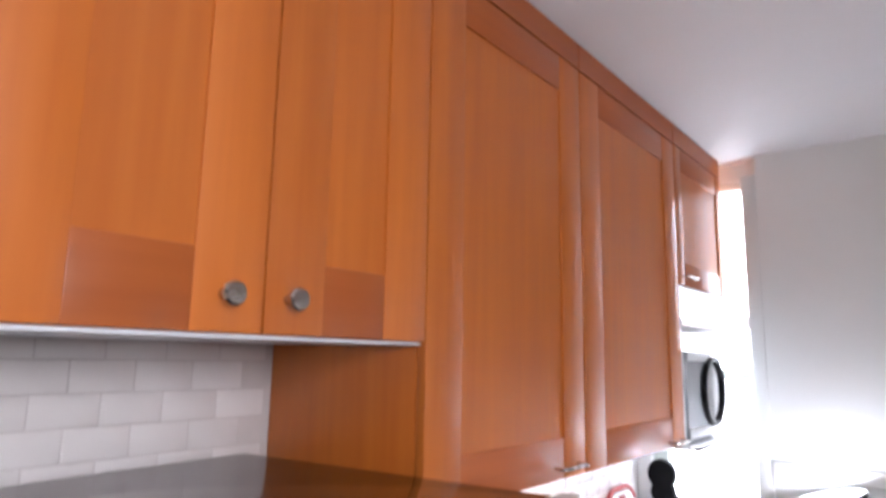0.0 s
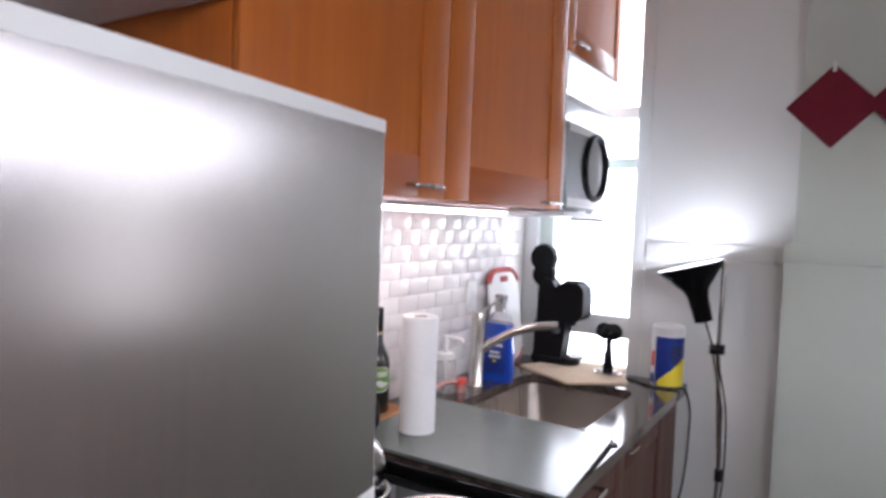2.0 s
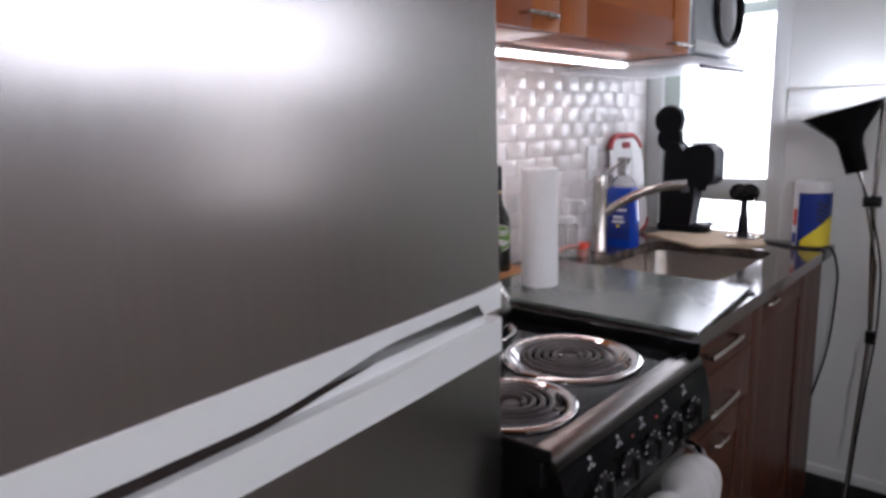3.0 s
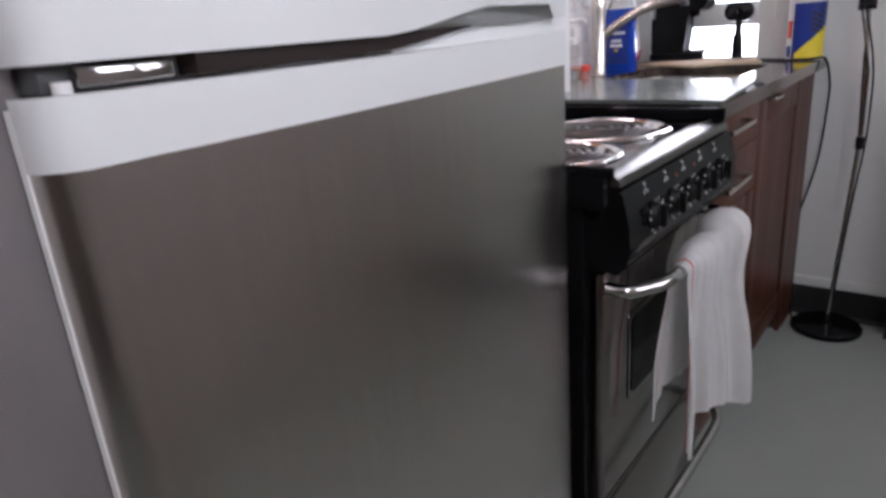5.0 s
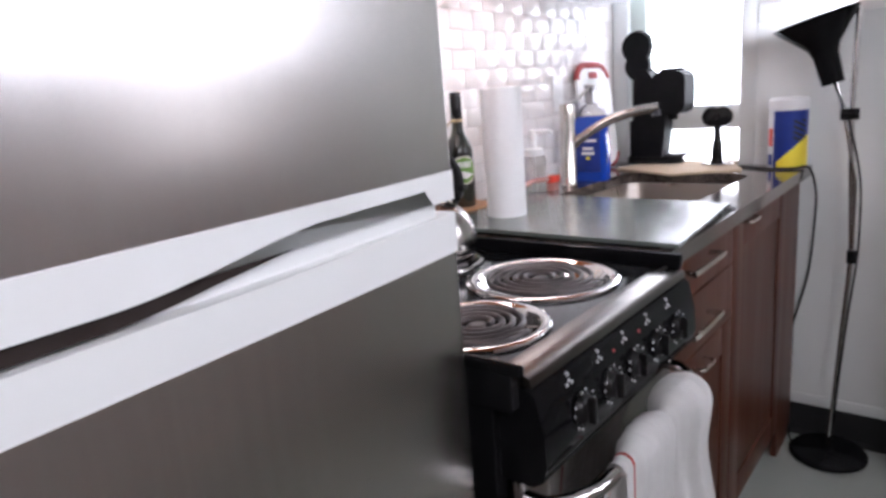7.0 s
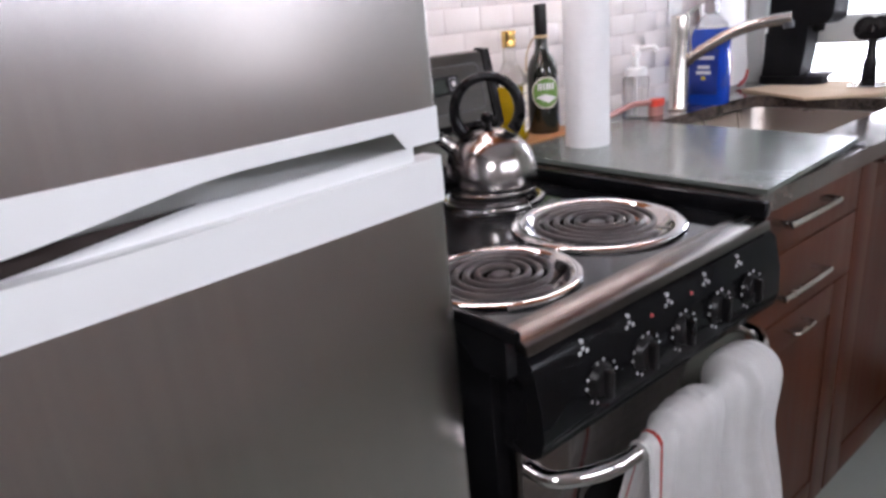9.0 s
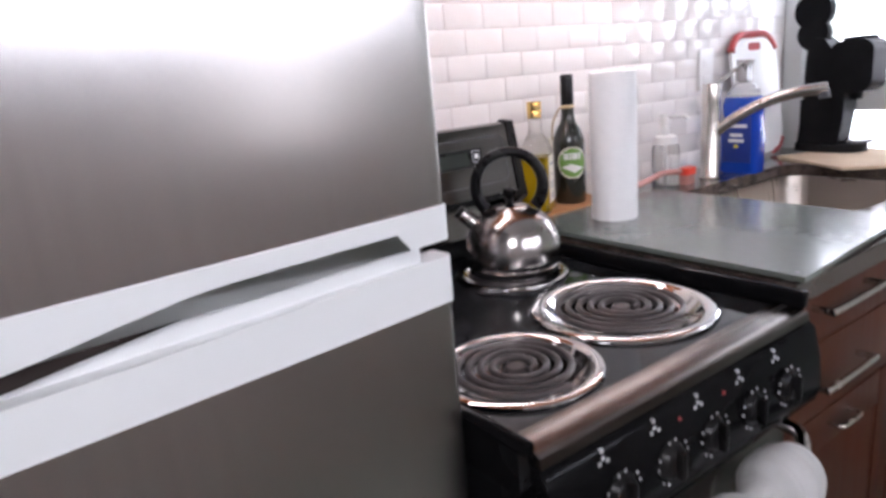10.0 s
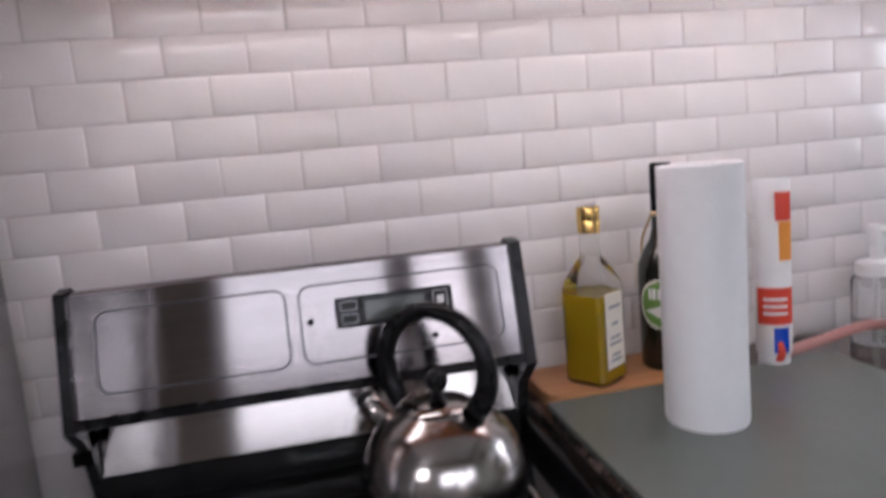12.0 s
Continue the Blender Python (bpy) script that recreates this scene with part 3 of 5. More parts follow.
part("finger_ledge", prism(cove_plan(FX - 0.006, FX - 0.0335, 0.50, FY1 - 0.030), 1.0980, lambda p: max(upper_trim_bottom((0, min(p[1], 0.79))) - 0.0127, 1.1065)), M_SILVERPL, fr, "silver grey ledge", 60)
for z0, z1 in ((0.10, 1.10), (1.13, FTOP - 0.02)):
    part("gasket", boxed(FX - 0.0335, FX - 0.0275, FY0 - 0.001, FY1 - 0.008, z0, z1), M_GASKET, fr)
hinge = part("hinge", boxed(FX - 0.034, FX - 0.010, FY0 + 0.008, FY0 + 0.090, 1.1062, 1.1205, r=0.002), M_DARKPL, fr, "dark middle hinge")
part("hinge_bar", boxed(FX - 0.012, FX - 0.002, FY0 + 0.024, FY0 + 0.082, 1.1085, 1.1185, r=0.002), M_CHROME, hinge, "bright metal hinge bar")
part("bushing", lathe([(0, 0), (0.005, 0), (0.005, 0.006), (0, 0.006)], (FX - 0.004, FY0 + 0.016, 1.1060), 16), M_WHITEPL, hinge, "white bushing")
YAW = Matrix.Translation((FX, FY1, 0)) @ Matrix.Rotation(radians(5.3), 4, "Z") @ Matrix.Translation((-FX, -FY1, 0))
part("dent", lathe([(0.007, -0.0002), (0.005, 0.0003), (0.0025, 0.0006), (0, 0.0007)], (FX, 0.785, 0.825), 16, turn=Matrix.Rotation(radians(90), 4, "Y")), M_STEEL, ld)
fr.matrix_world = YAW @ Matrix.Translation(ORIGIN[fr])      # it stands a little askew, its hinge side forward

# ---- base cabinets and worktop ----
CT = 0.935
CX = -0.312            # front edge of the worktop
BX = -0.338            # front of the base doors


def slab_front(c, y0, y1, z0, z1):
    return part("drawer_front", boxed(BX - 0.018, BX, y0 + 0.0015, y1 - 0.0015, z0 + 0.0015, z1 - 0.0015, r=0.0015), M_SHADEDWOOD, c)


def base_cabinet(y0, y1, label):
    c = thing("base_cabinet", (BX, (y0 + y1) / 2, 0), label, "cabinet", "base cabinets")
    part("body", boxed(WALL + 0.02, BX - 0.02, y0 + 0.001, y1 - 0.001, 0.10, 0.70), M_SHADEDWOOD, c)
    part("front_frame", boxed(BX - 0.06, BX - 0.02, y0 + 0.001, y1 - 0.001, 0.70, CT - 0.034), M_SHADEDWOOD, c)
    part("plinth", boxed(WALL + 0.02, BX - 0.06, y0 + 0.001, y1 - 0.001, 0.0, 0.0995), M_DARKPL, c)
    return c


c = base_cabinet(1.445, 1.905, "cherry base cabinet, shade painted in, with two drawers and a door beside the range")
bar_pull(slab_front(c, 1.447, 1.904, 0.797, 0.899), 1.545, 1.725, 0.864, BX, 0.006, 0.032)
bar_pull(slab_front(c, 1.447, 1.904, 0.662, 0.795), 1.545, 1.718, 0.732, BX, 0.006, 0.032)
d = shaker_door(c, 1.447, 1.904, 0.10, 0.660, 0.07, 0.07, BX, M_SHADEDWOOD, M_SHADEDWOOD)
bar_pull(d, 1.625, 1.695, 0.632, BX, 0.004, 0.026)
c = base_cabinet(1.907, 2.45, "cherry sink base cabinet, shade painted in, with framed door")
d = shaker_door(c, 1.908, 2.448, 0.10, 0.899, 0.08, 0.08, BX, M_SHADEDWOOD, M_SHADEDWOOD)
bar_pull(d, 1.965, 2.04, 0.884, BX, 0.004, 0.026)
filler = thing("base_filler_panel", (BX, 2.55, 0), "cherry end panel, shade painted in, closing the cabinets at the wall", "panel")
part("panel", boxed(BX - 0.02, BX - 0.002, 2.451, FAR - 0.032, 0.0, 0.899), M_SHADEDWOOD, filler)
# worktop with a cut-out for the sink
SX0, SX1, SYA, SYB = -0.835, -0.432, 1.895, 2.44
top = thing("worktop", (-0.66, 2.1, CT - 0.033), "polished dark brown granite worktop", "worktop")
wt = bmesh.new()
outer = [(CX, 1.437), (CX, FAR - 0.006), (-0.539, FAR - 0.006), (-0.539, WINY - 0.032), (-0.952, WINY - 0.032), (-0.952, WINY - 0.064), (WALL + 0.001, WINY - 0.064), (WALL + 0.001, 1.437)]
hole = rounded(SX0, SX1, SYA, SYB, 0.07, 7)
for z in (CT, CT - 0.033):
    vo, vh = [wt.verts.new((*p, z)) for p in outer], [wt.verts.new((*p, z)) for p in hole]
    eo = [wt.edges.new((vo[i], vo[(i + 1) % len(vo)])) for i in range(len(vo))]
    eh = [wt.edges.new((vh[i], vh[(i + 1) % len(vh)])) for i in range(len(vh))]
    bmesh.ops.triangle_fill(wt, use_beauty=True, use_dissolve=False, edges=eo + eh)
    if z == CT:
        vo1, vh1 = vo, vh
for a, b in ((vo1, vo), (vh1, vh)):
    for i in range(len(a)):
        wt.faces.new((a[i], a[(i + 1) % len(a)], b[(i + 1) % len(a)], b[i]))
part("slab", wt, M_GRANITE, top, sharp=25)
sink = thing("kitchen_sink", (-0.64, 2.17, 0.735), "undermounted brushed steel sink bowl with round corners", "sink")
sk = bmesh.new()
rings = []
for inset, z in ((-0.012, CT - 0.0345), (0.001, CT - 0.0345), (0.006, CT - 0.06), (0.014, 0.79), (0.03, 0.752), (0.07, 0.742)):
    rings.append([sk.verts.new((*p, z)) for p in rounded(SX0 + inset, SX1 - inset, SYA + inset, SYB - inset, 0.07 - inset * 0.2, 7)])
for a, b in zip(rings, rings[1:]):
    for i in range(len(a)):
        sk.faces.new((a[i], a[(i + 1) % len(a)], b[(i + 1) % len(a)], b[i]))
sk.faces.new(rings[-1])
part("bowl", sk, M_SINK, sink)
part("drain", lathe([(0.045, 0.0), (0.043, 0.004), (0.03, 0.0045), (0.028, 0.002), (0, 0.002)], (-0.66, 2.2, 0.7425), 24), M_CHROME, sink)

# ---- range ----
RY0, RY1, HOB = 0.893, 1.425, 0.915
st = thing("electric_range", (-0.6, 1.16, 0), "compact black and steel electric coil range with a raised back panel", "stove")
part("body", boxed(-0.955, -0.332, RY0 + 0.003, RY1 - 0.003, 0.06, 0.868, r=0.004), M_BLACKEN, st, "glossy black enamel sides")
for y in (RY0 + 0.04, RY1 - 0.04):
    for x in (-0.9, -0.36):
        part("leg", lathe([(0, 0), (0.017, 0), (0.017, 0.012), (0.009, 0.016), (0.009, 0.061), (0, 0.061)], (x, y, 0), 14), M_BLACKPL, st)
BURNERS = ((-0.438, 1.017, 0.106, 4.0), (-0.476, 1.260, 0.134, 5.0), (-0.750, 1.015, 0.105, 4.0), (-0.733, 1.272, 0.103, 4.0))
ctop = bmesh.new()
outer = [ctop.verts.new((*p, HOB - 0.004)) for p in rounded(-0.93, -0.300, RY0, RY1, 0.004, 2)]
rim = [ctop.edges.new((outer[i], outer[(i + 1) % len(outer)])) for i in range(len(outer))]
for x, y, r, turns in BURNERS:
    ho = [ctop.verts.new((x + r * 0.9 * math.cos(2 * math.pi * i / 40), y + r * 0.9 * math.sin(2 * math.pi * i / 40), HOB - 0.004)) for i in range(40)]
    rim += [ctop.edges.new((ho[i], ho[(i + 1) % 40])) for i in range(40)]
bmesh.ops.triangle_fill(ctop, use_beauty=True, use_dissolve=False, edges=rim)
low = [ctop.verts.new((v.co.x, v.co.y, 0.870)) for v in outer]
for i in range(len(outer)):
    ctop.faces.new((outer[i], outer[(i + 1) % len(outer)], low[(i + 1) % len(outer)], low[i]))
part("cooktop", ctop, M_HOB, st, "glossy black cooktop")
part("front_strip", prism([(-0.328, HOB - 0.0038), (-0.328, HOB - 0.0015), (-0.292, HOB - 0.0015), (-0.283, HOB - 0.006), (-0.281, HOB - 0.017), (-0.2995, HOB - 0.017), (-0.2995, HOB - 0.0038)], RY0 + 0.012, RY1 - 0.012, "y"), M_STRIP, st, "brushed steel front strip")
for y0, y1, h in ((RY0, RY0 + 0.012, 0.012), (RY1 - 0.018, RY1, 0.022)):
    part("side_rail", boxed(-0.93, -0.288, y0, y1, HOB - 0.0035, HOB + h, r=0.004), M_BLACKEN, st, "black raised edge")
panel = part("control_panel", prism([(-0.300, 0.894), (-0.278, 0.894), (-0.268, 0.885), (-0.258, 0.84), (-0.256, 0.80), (-0.262, 0.778), (-0.276, 0.768), (-0.330, 0.768), (-0.330, 0.894)], RY0 + 0.014, RY1 - 0.001, "y"), M_BLACKEN, st, "glossy black curved control panel", 50)
px, pz = -0.2585, 0.836
tilt = Matrix.Rotation(radians(86), 4, "Y")
for y in (1.0, 1.083, 1.162, 1.247, 1.330):
    k = part("knob", lathe([(0, 0), (0.021, 0), (0.022, 0.003), (0.019, 0.006), (0.0175, 0.010), (0.015, 0.012), (0, 0.012)], (px, y, pz), 28, turn=tilt), M_BLACKPL, panel, "black dial knob")
    part("grip", boxed(px + 0.010, px + 0.021, y - 0.004, y + 0.004, pz - 0.017, pz + 0.017, r=0.002), M_BLACKPL, k)
    for a in range(0, 360, 24):
        q = radians(a + 12)
        if a % 72 != 48:
            part("dial_mark", boxed(px + 0.0005 + 0.004, px + 0.0062, y + 0.0262 * math.cos(q) - 0.0010, y + 0.0262 * math.cos(q) + 0.0010, pz + 0.0262 * math.sin(q) - 0.0015, pz + 0.0262 * math.sin(q) + 0.0015), M_DIALPR, k)
    for dy, dz in ((0, 0.0075), (-0.006, -0.004), (0.006, -0.004), (0, 0)):
        part("burner_mark", boxed(-0.272, -0.2655 + dz * -0.2, y - 0.016 + dy - 0.0021, y - 0.016 + dy + 0.0021, 0.878 + dz - 0.0021, 0.878 + dz + 0.0021), M_DIALPR, k)
for y in (1.110, 1.196):
    part("indicator", lathe([(0, 0), (0.0027, 0), (0.0023, 0.002), (0, 0.003)], (-0.2655, y, 0.872), 12, turn=tilt), M_MAROONPL, panel, "small red indicator")
panel.location.x -= 0.010
# duller black sheet added over the cooktop's side to hide its grey reflections
part("side_trim", boxed(-0.93, -0.2997, RY0 - 0.0016, RY0 - 0.0003, 0.866, HOB - 0.001), M_BLACKEN, st, "added black sheet hiding reflections on the cooktop side")
od = part("oven_door", boxed(-0.332, -0.308, RY0 + 0.020, RY1 - 0.006, 0.352, 0.762, r=0.006), M_STEEL2, st, "brushed steel oven door with a dark window")
part("window_frame", prism(rounded(1.005, 1.318, 0.497, 0.662, 0.015), -0.3078, -0.3055, "x"), M_STEEL2, od)
part("window", prism(rounded(1.016, 1.306, 0.509, 0.650, 0.012), -0.3053, -0.304, "x"), M_BLACKEN, od, "dark glass")
part("handle", tube(bend([(-0.309, 0.922, 0.738), (-0.275, 0.93, 0.736), (-0.246, 0.985, 0.734), (-0.240, 1.06, 0.734), (-0.240, 1.26, 0.734), (-0.246, 1.335, 0.734), (-0.275, 1.39, 0.736), (-0.309, 1.398, 0.738)], 8), 0.0105, 14), M_CHROME, od, "curved chrome bar handle")
bd = part("broiler_drawer", boxed(-0.332, -0.310, RY0 + 0.020, RY1 - 0.006, 0.075, 0.345, r=0.006), M_STEEL2, st, "brushed steel lower drawer")
part("handle", tube(bend([(-0.311, 0.925, 0.303), (-0.275, 0.932, 0.300), (-0.246, 0.985, 0.298), (-0.240, 1.06, 0.298), (-0.240, 1.26, 0.298), (-0.246, 1.335, 0.298), (-0.275, 1.385, 0.300), (-0.311, 1.393, 0.303)], 8), 0.0095, 14), M_CHROME, bd, "curved steel bar handle")
# back panel, leaning back above a receding skirt
GZ0, GZ1 = 1.030, 1.164
part("skirt", prism([(-0.889, HOB + 0.034), (-0.912, 1.026), (-0.935, 1.026), (-0.935, HOB + 0.034)], RY0 + 0.014, RY1 - 0.020, "y"), M_STEEL2, st, "brushed steel skirt")
part("rear_ledge", prism([(-0.884, HOB - 0.0035), (-0.880, HOB + 0.006), (-0.886, HOB + 0.033), (-0.936, HOB + 0.033), (-0.936, HOB - 0.0035)], RY0 + 0.002, RY1 - 0.019, "y"), M_HOB, st, "black rear ledge")
bp = part("back_panel", prism([(-0.843, GZ0), (-0.873, GZ1), (-0.885, GZ1 + 0.003), (-0.93, GZ1 - 0.02), (-0.93, GZ0)], RY0 + 0.012, RY1 - 0.020, "y"), M_GUNMETAL, st, "brushed steel back panel with rounded frames")
part("panel_lip", prism([(-0.838, GZ0 - 0.006), (-0.840, GZ0 + 0.005), (-0.915, GZ0 + 0.005), (-0.915, GZ0 - 0.003)], RY0 + 0.002, RY1 - 0.010, "y"), M_BLACKPL, bp)
for y0, y1 in ((RY0, RY0 + 0.012), (RY1 - 0.021, RY1 - 0.007)):
    part("end_cap", prism([(-0.834, GZ0 - 0.007), (-0.868, GZ1 + 0.004), (-0.892, GZ1 + 0.007), (-0.936, GZ1 - 0.02), (-0.936, GZ0 - 0.04), (-0.87, GZ0 - 0.04)], y0, y1, "y"), M_BLACKPL, bp)
    part("end_cap", prism([(-0.862, GZ0 - 0.01), (-0.895, HOB - 0.003), (-0.936, HOB - 0.003), (-0.936, GZ0 - 0.01)], y0, y1, "y"), M_BLACKPL, bp)


def on_panel(u, v, lift=0.0):
    """A point of the leaning panel: u along y, v the share of its height."""
    n = Vector((GZ1 - GZ0, 0, 0.03)).normalized()
    return Vector((-0.843 - 0.03 * v, u, GZ0 + (GZ1 - GZ0) * v)) + n * lift


def panel_plate(y0, y1, v0, v1, r, t, lift=0.0):
    bm = bmesh.new()
    h = GZ1 - GZ0
    lo, hi = [], []
    for u, v in rounded(y0, y1, v0 * h, v1 * h, r, 5):
        lo.append(bm.verts.new(on_panel(u, v / h, lift)))
        hi.append(bm.verts.new(on_panel(u, v / h, lift + t)))
    for i in range(len(lo)):
        bm.faces.new((lo[i], lo[(i + 1) % len(lo)], hi[(i + 1) % len(lo)], hi[i]))
    bm.faces.new(lo[::-1]), bm.faces.new(hi)
    return bm


for y0, y1 in ((0.930, 1.132), (1.147, 1.385)):
    h = GZ1 - GZ0
    loop = [on_panel(u, v / h, 0.0002) for u, v in rounded(y0, y1, 0.20 * h, 0.85 * h, 0.014, 5)]
    part("frame_line", tube(loop, 0.0011, 6, closed=True), M_DARKPL, bp, "thin dark rounded outline")
disp = part("display", panel_plate(1.187, 1.326, 0.46, 0.72, 0.003, 0.003), M_BLACKPL, bp, "black clock display")
part("screen", panel_plate(1.222, 1.292, 0.50, 0.67, 0.002, 0.0006, 0.003), M_LCD, disp)
for y0, y1, v0, v1 in ((1.193, 1.213, 0.60, 0.69), (1.193, 1.213, 0.49, 0.58), (1.302, 1.320, 0.52, 0.69)):
    part("button", panel_plate(y0, y1, v0, v1, 0.002, 0.0008, 0.003), M_GREYPR, disp, "grey outlined button")
    part("button_face", panel_plate(y0 + 0.0018, y1 - 0.0018, v0 + 0.015, v1 - 0.015, 0.002, 0.0006, 0.0038), M_BLACKPL, disp)
part("arrow", panel_plate(1.307, 1.315, 0.57, 0.64, 0.002, 0.0006, 0.0044), M_WHITEPR, disp)
for y, v in ((1.158, 0.55), (1.300, 0.30)):
    part("screw", lathe([(0, 0.002), (0.0035, 0.0015), (0.004, 0)], on_panel(y, v, 0), 12, turn=Matrix.Rotation(radians(78), 4, "Y")), M_DARKPL, bp)


def burner(x, y, r, turns):
    """A chrome drip bowl with a wide rim and a spiral coil on three spokes."""
    z = HOB - 0.004
    p = part("drip_pan", lathe([(r, 0.001), (r - 0.001, 0.005), (r - 0.006, 0.007), (r * 0.86, 0.006), (r * 0.83, 0.003), (r * 0.74, -0.012), (r * 0.58, -0.024), (r * 0.4, -0.031), (r * 0.2, -0.033), (0, -0.033)], (x, y, z), 56), M_CHROME, st, "chrome drip bowl")
    # black discs on the bowl stand in for the shade inside its holes
    for dy in (-0.014, 0.014):
        part("opening", lathe([(0, 0.001), (0.011, 0.001), (0.0125, 0)], (x + r * 0.69, y + dy, z - 0.0145), 18, turn=Matrix.Rotation(radians(-38), 4, "Y")), M_DARKGAP, p)
    pts, r0, r1 = [], 0.020, r * 0.745
    n = int(turns * 30)
    for i in range(n + 1):
        a = 2 * math.pi * turns * i / n
        rr = r0 + (r1 - r0) * i / n
        pts.append((x + rr * math.cos(a), y + rr * math.sin(a), z + 0.0045))
    pts += [(x + r1 * 1.0, y + r1 * 0.10, z + 0.003), (x + r1 * 0.95, y + r1 * 0.16, z - 0.006)]
    part("coil", tube(pts, 0.0049, 8), M_COIL, p, "dark spiral heating coil")
    for a in (30, 150, 270):
        q = radians(a)
        part("spoke", tube([(x + 0.012 * math.cos(q), y + 0.012 * math.sin(q), z - 0.0025), (x + r * 0.84 * math.cos(q), y + r * 0.84 * math.sin(q), z - 0.0025)], 0.0022, 6), M_CHROME, p)
    part("medallion", lathe([(0, 0.0055), (0.012, 0.005), (0.016, 0.001), (0.016, -0.004)], (x, y, z), 20), M_COIL, p)


for b in BURNERS:
    burner(*b)
strip = thing("gap_filler", (-0.9, 0.875, 0.93), "black rubber gap strip between the range and the wall", "trim")
part("strip", boxed(WALL + 0.001, -0.938, 0.858, 0.925, 0.945, 0.962, r=0.002), M_BLACKPL, strip)
part("strip", boxed(WALL + 0.001, -0.938, 0.925, 1.425, 0.935, 0.945, r=0.002), M_BLACKPL, strip)

# ---- things on the range and worktop ----
kx, ky, kz = -0.726, 1.274, HOB + 0.0053
ket = thing("kettle", (kx, ky, kz), "polished steel whistling kettle with black loop handle on burner", "kettle")
KS = 0.93              # girth
part("body", lathe([(r * KS, z) for r, z in [(0, 0), (0.078, 0), (0.083, 0.003), (0.0835, 0.010), (0.088, 0.014), (0.0905, 0.030), (0.0895, 0.050), (0.084, 0.072), (0.073, 0.090), (0.057, 0.104), (0.040, 0.111), (0.0385, 0.1125)]], (kx, ky, kz), 56), M_KETTLE, ket)
part("base_ring", lathe([(r * KS, z) for r, z in [(0.0838, 0.0035), (0.0865, 0.005), (0.0865, 0.010), (0.0838, 0.0115)]], (kx, ky, kz), 48), M_BLACKPL, ket)
lid = part("lid", lathe([(0.034, 0.1115), (0.035, 0.114), (0.032, 0.1165), (0.018, 0.1205), (0, 0.1215)], (kx, ky, kz), 40), M_KETTLE, ket)
part("knob", lathe([(0, 0.121), (0.006, 0.121), (0.0055, 0.127), (0.010, 0.132), (0.0125, 0.139), (0.0105, 0.146), (0.005, 0.149), (0, 0.1495)], (kx, ky, kz), 24), M_BLACKPL, lid, "round black knob")
ex = Vector((-0.66, -0.75, 0)).normalized()    # towards the spout
loop = []
for i in range(41):
    a = radians(-42 + 264 * i / 40)
    loop.append(Vector((kx, ky, kz + 0.152)) + ex * (0.058 * math.cos(a)) + Vector((0, 0, 0.058 * math.sin(a))))
part("handle", tube(loop, 0.0105, 14, radii=[0.0118 - 0.003 * math.sin(math.pi * i / 40) for i in range(41)]), M_BLACKPL, ket, "thick black loop handle")
sd = (ex * 0.78 + Vector((0, 0, 0.62))).normalized()
s0 = Vector((kx, ky, kz)) + ex * 0.052 + Vector((0, 0, 0.080))
sp = part("spout", tube([s0, s0 + sd * 0.022, s0 + sd * 0.042, s0 + sd * 0.044], 0.016, 20, radii=[0.018, 0.0135, 0.0120, 0.0130]), M_KETTLE, ket)
part("whistle", tube([s0 + sd * 0.0445, s0 + sd * 0.052], 0.013, 16, radii=[0.0130, 0.0105]), M_BLACKPL, sp)

BT = 0.948             # top of the grey board
board = thing("counter_board", (-0.6, 1.65, CT), "grey-green glass counter board beside the range", "board")
part("panel", prism([(-0.302, 1.440), (-0.336, 1.868), (-0.905, 1.893), (-0.888, 1.446)], CT + 0.0045, BT), M_SLATE, board)
for x, y in ((-0.33, 1.46), (-0.33, 1.85), (-0.86, 1.46), (-0.86, 1.85)):
    part("foot", lathe([(0, 0), (0.012, 0), (0.012, 0.005), (0, 0.005)], (x, y, CT), 14), M_DARKPL, board)
part("rubber_dot", lathe([(0, 0.0006), (0.003, 0.0006), (0.0035, 0)], (-0.320, 1.454, BT), 10), M_DARKPL, board)

RX, RY = -0.768, 1.600
roll = thing("paper_towel_roll", (RX, RY, BT), "fresh white paper towel roll standing on the board", "paper towel")
part("paper", lathe([(0.021, 0.297), (0.041, 0.298), (0.0455, 0.296), (0.046, 0.294), (0.0463, 0.2), (0.0458, 0.1), (0.0463, 0.003), (0.0455, 0), (0.020, 0), (0.020, 0.297)], (RX, RY, BT), 48), M_PAPER, roll)
part("core", lathe([(0.0195, 0.002), (0.0195, 0.295), (0.0185, 0.295), (0.0185, 0.002), (0.0195, 0.002)], (RX, RY, BT), 32), M_CARD, roll, "brown card core")
part("loose_edge", prism([(RX + 0.0465 * math.cos(a), RY + 0.0465 * math.sin(a)) for a in [radians(-150 + 4 * i) for i in range(8)]] + [(RX + 0.0472 * math.cos(a), RY + 0.0472 * math.sin(a)) for a in [radians(-122 - 4 * i) for i in range(8)]], BT + 0.001, BT + 0.297), M_PAPER, roll)

# small wooden board under the oil bottles
WB = CT + 0.018
wood = thing("wooden_serving_board", (-0.93, 1.6, CT), "small light wooden board with a rounded end under the oil bottles", "board")
part("plank", prism(rounded(-1.008, -0.888, 1.452, 1.742, 0.028), CT + 0.0005, WB), M_BEECH, wood)


